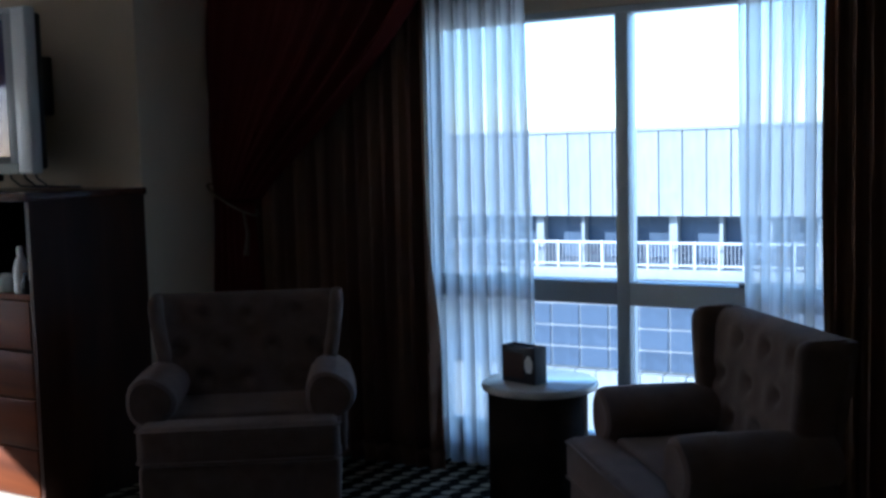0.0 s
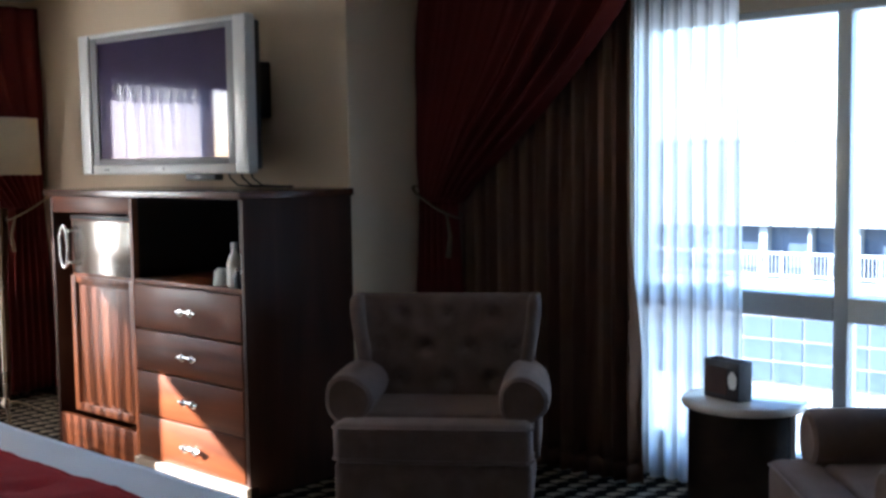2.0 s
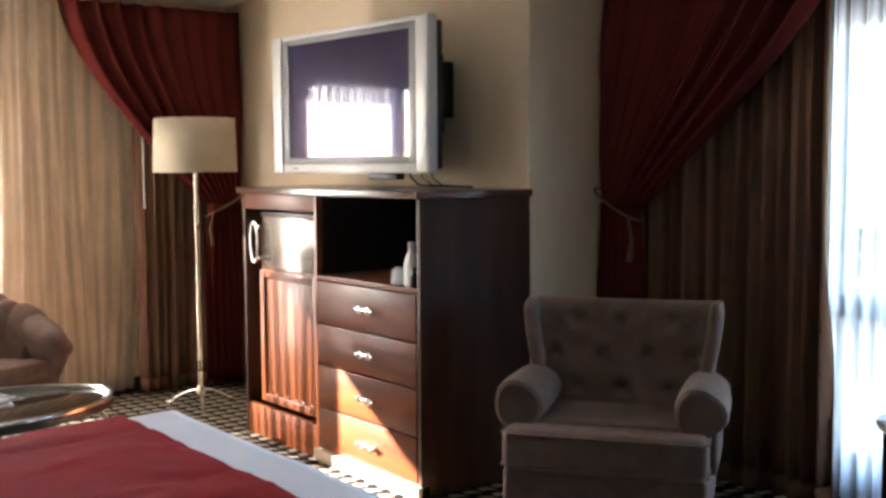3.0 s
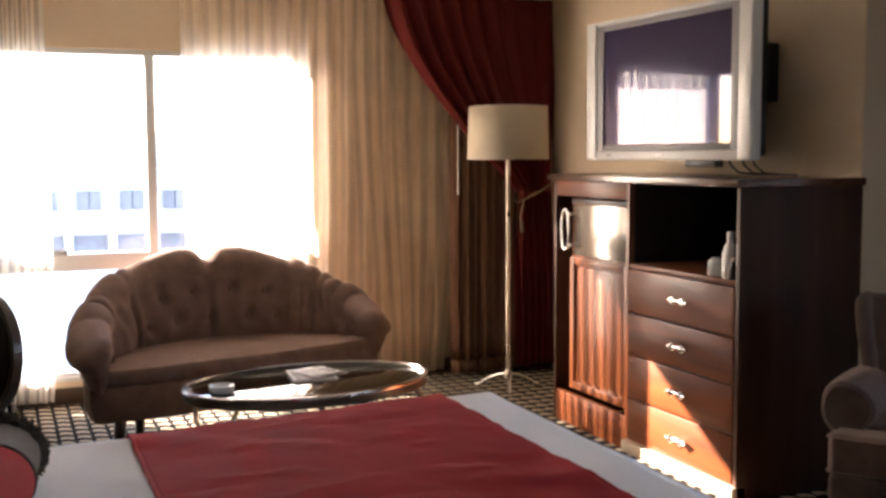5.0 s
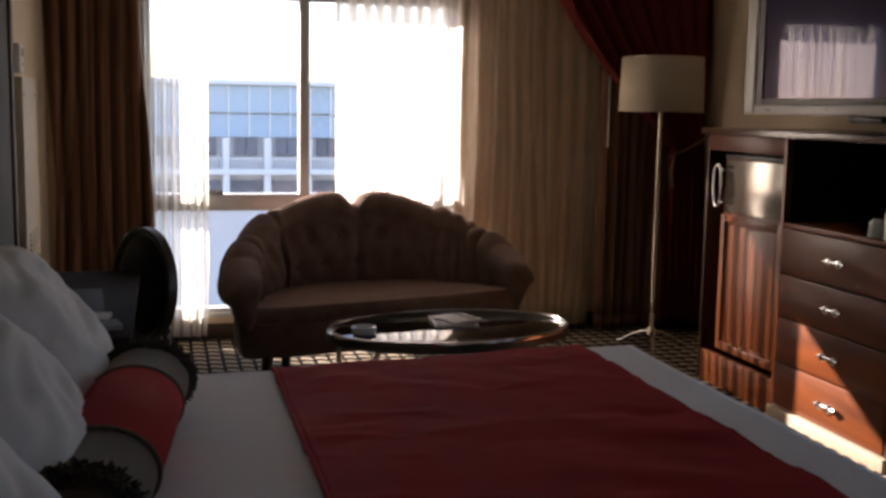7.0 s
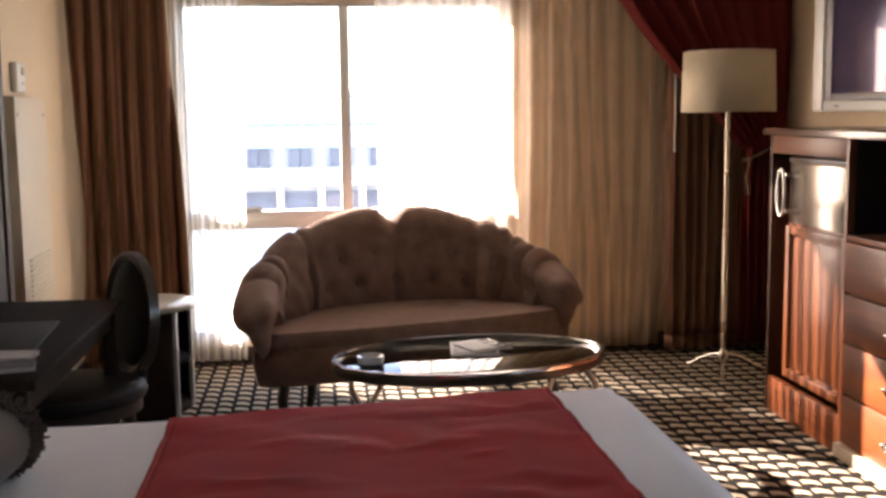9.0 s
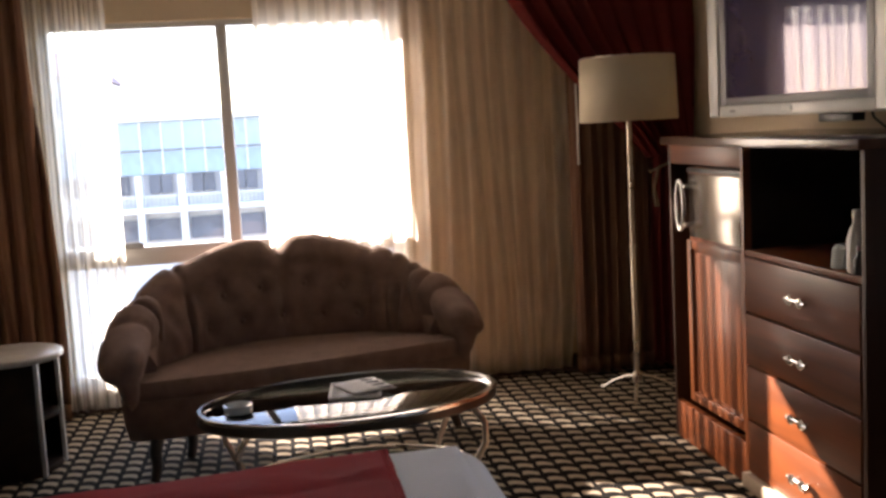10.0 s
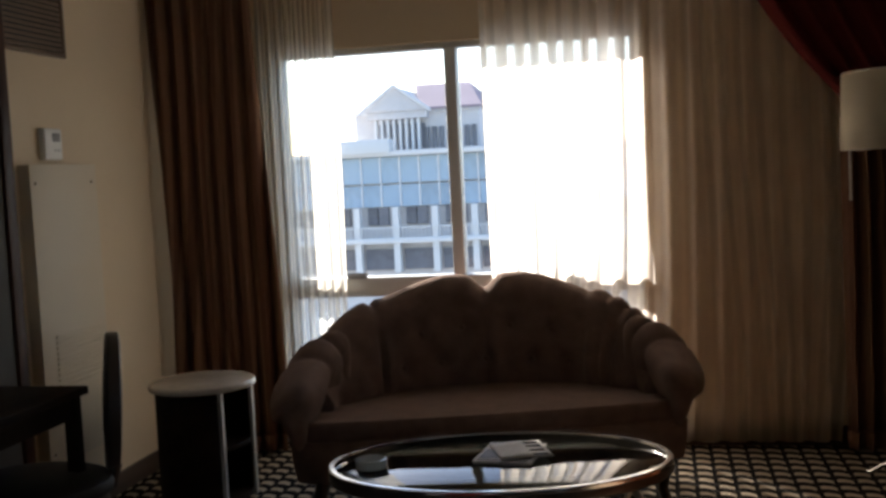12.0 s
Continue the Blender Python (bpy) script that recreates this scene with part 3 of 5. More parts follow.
def armoire():
    t = thing("tv_armoire", pose(3.085, 4.19, 0), "dark cherry wood armoire with minibar door and four drawers", "cabinet")
    D, W = 0.625, 1.58
    z_top = 1.285
    part("top", block(B(), -0.032, D, -0.02, W + 0.018, z_top, 1.319, 0.006), M_WOODT, t, "dark polished wooden top")
    # sides coloured darker than the cherry front, as shade on them
    part("side_panel", block(B(), 0.0, D, 0.0, 0.024, 0, z_top, 0.002), M_WOODS, t, "side panel with its shade put into the dark veneer")
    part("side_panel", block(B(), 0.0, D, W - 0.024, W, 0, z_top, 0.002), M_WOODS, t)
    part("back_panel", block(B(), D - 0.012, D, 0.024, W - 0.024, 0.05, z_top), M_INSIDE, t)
    part("divider", block(B(), 0.0, D - 0.012, 0.832, 0.856, 0.06, z_top, 0.002), M_WOODV, t)
    part("niche_floor", block(B(), 0.002, D - 0.012, 0.024, 0.832, 0.884, 0.906, 0.002), M_WOODF, t)
    # added black sheets darken the niche walls like shade
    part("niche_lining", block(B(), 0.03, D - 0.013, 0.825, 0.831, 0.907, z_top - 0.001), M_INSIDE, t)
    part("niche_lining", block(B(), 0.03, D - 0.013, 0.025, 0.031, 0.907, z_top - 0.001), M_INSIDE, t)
    part("plinth", block(B(), -0.022, 0.05, 0.0, 0.850, 0, 0.056, 0.004), M_PLINTH, t, "pale tan plinth below the drawers")
    part("plinth", block(B(), 0.0, 0.03, 0.856, W - 0.024, 0, 0.165, 0.004), M_WOODF, t, "orange-brown wooden plinth in sunlight")
    part("top_rail", block(B(), 0.0, 0.03, 0.856, W - 0.024, 1.205, z_top, 0.003), M_WOODF, t)
    # added black block gives the gap round the minibar door its shade
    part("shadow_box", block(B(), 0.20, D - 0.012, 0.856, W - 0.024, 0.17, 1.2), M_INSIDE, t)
    levels = [(0.062, 0.262), (0.270, 0.472), (0.480, 0.670), (0.678, 0.880)]
    for z0, z1 in levels:
        d = part("drawer", block(B(), -0.004, 0.30, 0.028, 0.828, z0, z1, 0.005), M_WOODF, t)
        drawer_pull(d, 0.390, (z0 + z1) / 2 + 0.0, -0.004)
    # minibar door standing in its opening, framed, with a bright panel above a ribbed one
    d = part("minibar_door", block(B(), 0.03, 0.075, 0.862, 1.432, 0.192, 1.192, 0.004), M_WOODV, t, "framed minibar door")
    part("upper_panel", block(B(), 0.022, 0.032, 0.885, 1.41, 0.90, 1.165, 0.004), M_STEEL, d, "shiny steel panel reflecting daylight")
    bm = B()
    block(bm, 0.014, 0.031, 0.864, 0.905, 0.194, 0.885, 0.004)
    block(bm, 0.014, 0.031, 1.39, 1.43, 0.194, 0.885, 0.004)
    block(bm, 0.014, 0.031, 0.905, 1.39, 0.194, 0.235, 0.004)
    block(bm, 0.014, 0.031, 0.905, 1.39, 0.850, 0.885, 0.004)
    part("door_frame", bm, M_WOODV, d)
    part("lower_panel", block(B(), 0.024, 0.033, 0.92, 1.375, 0.25, 0.835, 0.006), M_WOODV, d)
    bm = B()
    ring = []
    for i in range(29):
        a = 2 * math.pi * i / 28
        ring.append((0.0, 1.455 + 0.038 * math.sin(a), 1.03 + 0.105 * math.cos(a)))
    rod(bm, ring, 0.009, 10, caps=False)
    block(bm, 0.0, 0.034, 1.41, 1.43, 1.10, 1.12, 0.003)
    block(bm, 0.0, 0.034, 1.41, 1.43, 0.94, 0.96, 0.003)
    part("handle", bm, M_CHROME, d, "large oval chrome ring handle")
    part("vent_strip", block(B(), 0.018, 0.028, 0.875, 1.42, 1.172, 1.189, 0.002), M_BLACK, d)
    return t


armoire()

# things standing in the niche
tray_z = 0.906
b = thing("ice_bottle", pose(3.135, 4.318, tray_z), "white bottle standing in the open niche", "bottle")
part("body", turned(B(), [(0.030, 0.0), (0.034, 0.006), (0.034, 0.10), (0.024, 0.135), (0.014, 0.150), (0.014, 0.165)], 20), M_WHITE, b)
part("cap", turned(B(), [(0.016, 0.165), (0.016, 0.19), (0.013, 0.193)], 16), M_SILVER, b)
for dx, dy in ((0.09, 0.115), (0.02, 0.135)):
    c = thing("glass_tumbler", pose(3.13 + dx, 4.30 + dy, tray_z), "clear glass tumbler upside down in the niche", "tumbler", "tumblers in the niche")
    part("bowl", turned(B(), [(0.036, 0.0), (0.038, 0.004), (0.032, 0.062), (0.024, 0.070)], 18), M_ICE, c)
    part("foot", turned(B(), [(0.020, 0.070), (0.021, 0.076), (0.017, 0.077)], 16), M_ICE, c)
b = thing("small_bottle", pose(3.112, 4.268, tray_z), "small dark bottle standing in the niche", "bottle")
part("body", turned(B(), [(0.018, 0.0), (0.020, 0.004), (0.020, 0.045), (0.010, 0.060), (0.010, 0.075)], 16), M_BLACK, b)
part("cap", turned(B(), [(0.011, 0.075), (0.011, 0.088), (0.009, 0.090)], 14), M_CHROME, b)


# ---------------------------------------------------------------- television on its wall arm
def television():
    t = thing("television", pose(3.334, 4.455, 1.39, 0, 0, 2.5), "silver flat television on a wall arm, switched off", "television")
    W, Hh, d = 1.32, 0.718, 0.115
    bm = B()
    block(bm, 0.0, 0.06, 0.0, 0.095, 0.0, Hh, 0.012, 3)
    part("speaker_strip", bm, M_SILVER, t, "pale silver side speaker")
    part("speaker_strip", block(B(), 0.0, 0.06, W - 0.095, W, 0.0, Hh, 0.012, 3), M_SILVER, t, "pale silver side speaker")
    bm = B()
    block(bm, 0.004, 0.06, 0.096, W - 0.096, 0.0, 0.048, 0.006)
    part("lower_frame", bm, M_SILVER, t)
    part("upper_frame", block(B(), 0.004, 0.06, 0.096, W - 0.096, Hh - 0.022, Hh, 0.006), M_SILVER, t)
    bm = B()
    block(bm, 0.010, 0.055, 0.096, 0.150, 0.049, Hh - 0.023, 0.004)
    block(bm, 0.010, 0.055, W - 0.150, W - 0.096, 0.049, Hh - 0.023, 0.004)
    block(bm, 0.010, 0.055, 0.150, W - 0.150, 0.049, 0.078, 0.004)
    block(bm, 0.010, 0.055, 0.150, W - 0.150, Hh - 0.05, Hh - 0.023, 0.004)
    part("bezel", bm, M_GREY, t, "dark grey inner bezel")
    part("screen", block(B(), 0.017, 0.05, 0.151, W - 0.151, 0.079, Hh - 0.051), M_SCREEN, t, "dark glossy screen", smooth=False)
    part("badge", block(B(), 0.0, 0.006, W / 2 - 0.035, W / 2 + 0.035, 0.018, 0.036, 0.002), M_WHITE, t, "small pale oval badge")
    part("badge", block(B(), 0.0, 0.006, W - 0.24, W - 0.20, 0.020, 0.028, 0.001), M_GREY, t)
    bm = B()
    block(bm, 0.06, d, 0.03, W - 0.03, 0.02, Hh - 0.02, 0.012)
    part("rear_case", bm, M_BLACK, t)
    bm = B()
    block(bm, d, 0.20, 0.50, 0.92, 0.20, 0.56, 0.006)
    block(bm, 0.20, 0.36, 0.62, 0.70, 0.26, 0.50, 0.006)
    block(bm, 0.20, 0.36, 0.74, 0.82, 0.26, 0.50, 0.006)
    block(bm, 0.36, 0.384, 0.34, 0.96, 0.20, 0.58, 0.004)
    part("wall_arm", bm, M_BLACK, t, "black steel wall arm")
    bm = B()
    for k, (y0, y1) in enumerate(((0.10, 0.02), (0.17, 0.10), (0.26, 0.20))):
        rod(bm, [(0.09, y0, 0.03), (0.10, y0 - 0.01, -0.02), (0.13, (y0 + y1) / 2, -0.055), (0.20, y1, -0.062), (0.30, y1 + 0.02, -0.064)], 0.005, 6)
    part("cable", bm, M_BLACK, t, "black cables trailing down")
    part("foot_bar", block(B(), 0.05, 0.10, 0.30, 0.52, -0.03, 0.004, 0.004), M_BLACK, t)
    return t


television()
sp = thing("wall_speaker", pose(3.46, 4.74, 1.66), "small black box fixed to the wall", "speaker")
part("case", block(B(), 0.0, 0.249, 0.0, 0.20, 0, 0.27, 0.008), M_BLACK, sp)
part("grille", block(B(), -0.006, 0.001, 0.015, 0.185, 0.015, 0.255, 0.003), M_GREY, sp)


# ---------------------------------------------------------------- floor lamp
def floor_lamp():
    t = thing("floor_lamp", pose(3.157, 6.49, 0), "floor lamp with cream drum shade and slim metal stem", "lamp")
    bm = B()
    turned(bm, [(0.242, 1.394), (0.232, 1.705)], 48, caps=False)
    thicken(part("shade", bm, M_SHADE, t, "cream linen drum shade"), 0.004)
    bm = B()
    rod(bm, [(0.24 * math.cos(2 * math.pi * i / 48), 0.24 * math.sin(2 * math.pi * i / 48), 1.396) for i in range(49)], 0.004, 6, caps=False)
    rod(bm, [(0.231 * math.cos(2 * math.pi * i / 48), 0.231 * math.sin(2 * math.pi * i / 48), 1.704) for i in range(49)], 0.004, 6, caps=False)
    for a in (0.3, 2.4, 4.5):
        rod(bm, [(0, 0, 1.62), (0.23 * math.cos(a), 0.23 * math.sin(a), 1.70)], 0.003, 6)
    part("shade_ring", bm, M_NICKEL, t)
    part("bulb", turned(B(), [(0.012, 1.47), (0.016, 1.50), (0.030, 1.55), (0.024, 1.59), (0.006, 1.605)], 16), M_WHITE, t)
    part("stem", turned(B(), [(0.013, 0.10), (0.013, 0.75), (0.016, 0.752), (0.016, 0.77), (0.012, 0.772), (0.012, 1.45), (0.018, 1.452), (0.018, 1.48)], 18), M_NICKEL, t, "brushed nickel stem")
    part("hub", turned(B(), [(0.010, 0.065), (0.024, 0.075), (0.026, 0.10), (0.014, 0.125)], 18), M_NICKEL, t)
    for k in range(3):
        a = radians(248 + 120 * k)
        c, s = math.cos(a), math.sin(a)
        bm = B()
        rod(bm, [(0.02 * c, 0.02 * s, 0.095), (0.07 * c, 0.07 * s, 0.085), (0.14 * c, 0.14 * s, 0.055), (0.20 * c, 0.20 * s, 0.014), (0.225 * c, 0.225 * s, 0.012)], 0.011, 10, 0.009)
        part("foot", bm, M_CHROME, t)
    return t


floor_lamp()


# ---------------------------------------------------------------- sofa
def sofa():
    t = thing("sofa", pose(1.432, 6.37, 0, 0, 0, 10.0), "taupe velour loveseat with a curved channelled back", "sofa")
    rnd = random.Random(5)
    HW = 0.785

    def plan(s):
        # centre line of the back, s from -1 to 1
        a = s * math.pi / 2
        return Vector((HW * math.sin(a) * (1 - 0.06 * abs(s)), -0.33 + 0.64 * max(0, math.cos(a)) ** 0.62, 0))

    def plan_out(s):
        d = (plan(min(1, s + 0.01)) - plan(max(-1, s - 0.01))).normalized()
        return Vector((-d.y, d.x, 0))

    def height(s):
        q = abs(s)
        h = 0.905 - 0.10 * smoothstep(0.12, 0.5, q) - 0.12 * smoothstep(0.45, 0.80, q) - 0.095 * smoothstep(0.80, 1.0, q)
        return h - 0.055 * math.exp(-(s / 0.045) ** 2)

    seams = ((0.0, 0.75), (0.19, 0.12), (-0.21, 0.12), (0.42, 0.55), (-0.47, 1.0), (0.53, 0.65), (0.62, 0.95), (0.80, 0.6), (-0.84, 0.5))

    def dent(s):
        return max(d * math.exp(-((s - k) / 0.021) ** 2) for k, d in seams)

    # back cross-section: (across, up) outwards positive, walked from the inner foot over the top to the outer foot
    def section(s, v):
        q = abs(s)
        h = height(s) - 0.10 * smoothstep(0.66, 0.86, q)
        roll = 0.085
        # the pleats on one side fan out from the top and die away towards the seat
        fade = 1.0 if s < 0.3 else 0.15 + 0.85 * smoothstep(0.08, 0.42, v)
        fat = (0.036 + 0.030 * smoothstep(0.40, 0.46, q)) * (1 - dent(s) * fade) * (1 - smoothstep(0.66, 0.86, q))
        z_in = 0.33 - 0.16 * smoothstep(0.78, 0.86, q)
        if v < 0.45:
            k = v / 0.45
            return (-0.085 - fat * math.sin(math.pi * k) - 0.02 * (1 - k), z_in + (h - roll - z_in) * k)
        if v < 0.75:
            a = math.pi * (v - 0.45) / 0.30
            r = roll + fat * 0.4
            out = 0.055 - 0.03 * smoothstep(0.66, 0.86, q)
            return ((-0.085 + out) / 2 - ((0.085 + out) / 2 + 0.008) * math.cos(a) + 0.02 * math.sin(a), h - roll + r * math.sin(a))
        k = (v - 0.75) / 0.25
        out = 0.055 - 0.03 * smoothstep(0.66, 0.86, q)
        drop = smoothstep(0, 0.35, k)
        low = 0.33 - 0.15 * smoothstep(0.70, 0.84, q)
        return (0.055 + (out - 0.055) * (1 - drop) - 0.01 * k, h - roll + (low - h + roll) * k)

    tufts = ((-0.35, 0.525), (-0.18, 0.535), (0.0, 0.54), (0.18, 0.535), (0.34, 0.525), (-0.26, 0.67), (-0.09, 0.69), (0.10, 0.69), (0.27, 0.67))

    def f(u, v):
        s = (-1 + 2 * u) * 0.92
        p, o = plan(s), plan_out(s)
        a, z = section(s, v)
        if v < 0.45:
            a += 0.040 * min(1.0, sum(math.exp(-((s - bs) / 0.030) ** 2 - ((z - bz) / 0.030) ** 2) for bs, bz in tufts))
            a += 0.006 * math.sin(40 * s + 9 * z) * math.sin(13 * z + 6 * s)
        return p + o * a + Vector((0, 0, z))

    bm = B()
    g = sheet(bm, f, 150, 40)
    for col in (g[0], g[-1]):
        bm.faces.new(col)
    part("backrest", bm, M_UPH, t, "curved back in wide upholstered channels")
    # arms: puffed rolls that grow out of the back and droop at the front
    for sgn in (-1, 1):
        bm = B()
        rings = []
        n = 46
        for i in range(n + 1):
            k = i / n
            s = sgn * min(1.0, 0.63 + 0.40 * k)
            ahead = max(0.0, 0.63 + 0.40 * k - 1.0) * 2.2
            p, o = plan(s), plan_out(s)
            r = 0.045 + 0.064 * smoothstep(-0.05, 0.26, k)
            fold = max(d * math.exp(-((k - c) / w) ** 2) for c, d, w in ((0.40, 0.34, 0.05), (0.68, 0.10, 0.03)))
            r *= 1 - fold
            tip = max(0.0, (k - 0.78) / 0.22)
            r *= math.sqrt(max(0.02, 1 - tip * tip))
            c = p + o * (-0.006 + 0.052 * smoothstep(0.35, 0.9, k)) + Vector((0, -ahead, height(s) - 0.088 - 0.016 * smoothstep(0.5, 1.0, k)))
            ring = []
            for j in range(22):
                a = 2 * math.pi * j / 22
                lump = 1 + 0.05 * math.sin(3 * a + 9 * k) - 0.10 * math.exp(-((a - 3.9 + 1.6 * (k - 0.6)) / 0.16) ** 2) * smoothstep(0.3, 0.5, k)
                ca, sa = math.cos(a), math.sin(a)
                # the inner side hangs down to the seat, the outer lip stays short
                hang = 1.05 if sa > 0 else 0.85 + 1.65 * smoothstep(0.3, -0.6, ca)
                crease = 1 - 0.18 * math.exp(-((a - 3.55) / 0.20) ** 2) * smoothstep(0.25, 0.6, k)
                ring.append(bm.verts.new(c + o * ((r * ca * lump - 0.03 * k * sa) * crease) + Vector((0, 0, r * hang * sa * lump))))
            rings.append(ring)
        for q, r_ in zip(rings, rings[1:]):
            for j in range(22):
                bm.faces.new((q[j], q[(j + 1) % 22], r_[(j + 1) % 22], r_[j]))
        bm.faces.new(rings[0])
        bm.faces.new(rings[-1])
        part("arm", bm, M_UPH, t, "puffed rolled arm with deep folds")
    # seat: a D-shaped cushion inside the curve
    def outline(n, grow, tuck):
        pts = []
        for i in range(n + 1):
            s = -0.99 + 1.98 * i / n
            p = plan(s) - plan_out(s) * (0.05 - grow)
            pts.append((p.x, p.y if p.y < -0.2 else -0.2 + (p.y + 0.2) * tuck))
        for i in range(1, n // 2):
            k = i / (n // 2)
            x = pts[n][0] + (pts[0][0] - pts[n][0]) * k
            pts.append((x, pts[0][1] - 0.022 * math.sin(math.pi * k) - 0.4 * (grow + 0.05) * math.sin(math.pi * k) ** 0.3))
        return pts

    def stack(levels, tuck=1.0):
        bm_ = B()
        rings = []
        for grow, z, crown in levels:
            rings.append([bm_.verts.new((x, y, z)) for x, y in outline(40, grow, tuck)])
        m_ = len(rings[0])
        for q, r in zip(rings, rings[1:]):
            for j in range(m_):
                bm_.faces.new((q[j], q[(j + 1) % m_], r[(j + 1) % m_], r[j]))
        top = rings[-1]
        cx = sum(v.co.x for v in top) / m_
        cy = sum(v.co.y for v in top) / m_
        prev = top
        for k, dz in ((0.7, levels[-1][2] * 0.6), (0.35, levels[-1][2] * 0.95)):
            ring = [bm_.verts.new((cx + (v.co.x - cx) * k, cy + (v.co.y - cy) * k, v.co.z + dz)) for v in top]
            for j in range(m_):
                bm_.faces.new((prev[j], prev[(j + 1) % m_], ring[(j + 1) % m_], ring[j]))
            prev = ring
        bm_.faces.new(prev)
        bm_.faces.new(list(reversed(rings[0])))
        return bm_

    part("apron", stack([(0.085, 0.165, 0), (0.100, 0.172, 0), (0.116, 0.25, 0), (0.120, 0.325, 0), (0.110, 0.334, 0.0)], 0.32), M_UPH, t, "upholstered front apron")
    part("seat", stack([(0.090, 0.334, 0), (0.110, 0.345, 0), (0.114, 0.372, 0), (0.104, 0.398, 0), (0.076, 0.414, 0.022)]), M_UPH, t, "single curved seat cushion")
    for s, z in tufts:
        p, o = plan(s), plan_out(s)
        v = min(0.44, max(0.02, 0.45 * (z - 0.36) / (height(s) - 0.085 - 0.36)))
        a, _ = section(s, v)
        c = p + o * (a + 0.024) + Vector((0, 0, z))
        bm = B()
        for q in bmesh.ops.create_uvsphere(bm, u_segments=10, v_segments=6, radius=0.013)["verts"]:
            q.co = q.co + c
        part("tufting_button", bm, M_UPH, t)
    for x, y, lean in ((-0.68, -0.33, -1), (0.68, -0.33, 1), (-0.50, -0.09, -1), (0.50, -0.09, 1)):
        bm = B()
        rod(bm, [(x, y, 0.17), (x + 0.012 * lean, y - 0.018, 0.12), (x + 0.008 * lean, y - 0.004, 0.06), (x + 0.022 * lean, y - 0.024, 0.012), (x + 0.026 * lean, y - 0.03, 0.0)], 0.030, 10, 0.017)
        part("leg", bm, M_LEG, t, "dark curved wooden leg")
    # the front stands askew to the back: one end reaches further into the room
    for ob in t.children_recursive:
        for v in ob.data.vertices:
            v.co.y += 0.085 * v.co.x / 0.8 * smoothstep(0.25, -0.45, v.co.y)
    return t


sofa()


# ---------------------------------------------------------------- coffee table
def coffee_table():
    t = thing("coffee_table", pose(1.622, 5.375, 0, 0, 0, 8), "oval glass coffee table on a curved metal frame", "table")
    A, C, Z = 0.575, 0.375, 0.40
    part("glass_top", turned(B(), [(0.97, Z - 0.012), (0.985, Z - 0.010), (0.985, Z - 0.002), (0.975, Z)], 72, sx=A, sy=C), M_TABLEGLASS, t, "clear oval glass top").visible_shadow = False
    bm = B()
    turned(bm, [(1.0, Z - 0.040), (1.012, Z - 0.034), (1.012, Z - 0.004), (1.003, Z + 0.003), (0.986, Z + 0.003), (0.984, Z - 0.014), (0.955, Z - 0.016), (0.955, Z - 0.040), (1.0, Z - 0.040)], 72, sx=A, sy=C, caps=False)
    part("rim", bm, M_IRON, t, "dark bronze oval rim")
    bm = B()
    turned(bm, [(1.014, Z - 0.006), (1.014, Z + 0.006), (1.006, Z + 0.010), (0.978, Z + 0.010), (0.972, Z + 0.0035), (1.003, Z + 0.0032), (1.013, Z - 0.0055)], 72, sx=A, sy=C, caps=False)
    part("rim_bead", bm, M_CHROME, t, "bright bead round the glass")
    for k in range(4):
        a = radians(38 if k in (0, 2) else -38) + (math.pi if k in (1, 2) else 0)
        c, s = math.cos(a), math.sin(a)
        bm = B()
        rod(bm, [(A * 0.93 * c, C * 0.95 * s, Z - 0.04), (A * 1.02 * c, C * 1.05 * s, 0.30), (A * 1.02 * c, C * 1.05 * s, 0.22), (A * 0.90 * c, C * 0.92 * s, 0.11), (A * 0.86 * c, C * 0.88 * s, 0.04), (A * 0.93 * c, C * 0.96 * s, 0.008)], 0.012, 10)
        part("leg", bm, M_NICKEL, t, "curved brushed metal leg")
    bm = B()
    pts = []
    for i in range(33):
        a = 2 * math.pi * i / 32
        pts.append((A * 0.80 * math.cos(a), C * 0.82 * math.sin(a), 0.10))
    rod(bm, pts, 0.008, 8, caps=False)
    part("stretcher", bm, M_NICKEL, t, "low oval metal stretcher")
    return t


coffee_table()

TZ = 0.401
a = thing("glass_ashtray", pose(1.200, 5.275, TZ), "clear round glass ashtray on the table", "ashtray")
part("bowl", turned(B(), [(0.040, 0.0), (0.052, 0.004), (0.055, 0.034), (0.048, 0.036), (0.042, 0.010), (0.002, 0.008)], 28, caps=False), M_ICE, a)
part("base", turned(B(), [(0.040, 0.0005), (0.040, 0.006), (0.030, 0.007)], 28), M_ICE, a)
a = thing("magazine", pose(1.650, 5.445, TZ, 0, 0, -6), "pale magazine lying on the glass table", "magazine")
part("page_block", block(B(), -0.100, 0.100, -0.125, 0.125, 0.0, 0.010, 0.002), M_PAPER, a)
part("cover", block(B(), -0.102, 0.102, -0.127, 0.127, 0.0105, 0.0125), M_PAPER, a, "pale printed cover")
for y0, y1, x1 in ((0.09, 0.112, 0.085), (0.055, 0.065, 0.05), (-0.115, -0.098, 0.085)):
    part("print_bar", block(B(), -0.09, x1, y0, y1, 0.0127, 0.0137), M_INK, a)
part("picture", block(B(), -0.09, 0.09, -0.085, 0.035, 0.0127, 0.0135), M_PHOTO, a, "dim printed picture")
a = thing("magazine", pose(1.685, 5.455, TZ + 0.0145, 0, 0, 20), "folded brochure lying on a magazine", "magazine")
bm = B()
sheet(bm, lambda u, v: Vector(((u - 0.5) * 0.18, (v - 0.5) * 0.22, 0.003 + 0.003 * math.sin(math.pi * u) ** 2)), 14, 4)
thicken(part("cover", bm, M_PAPER, a), 0.003)
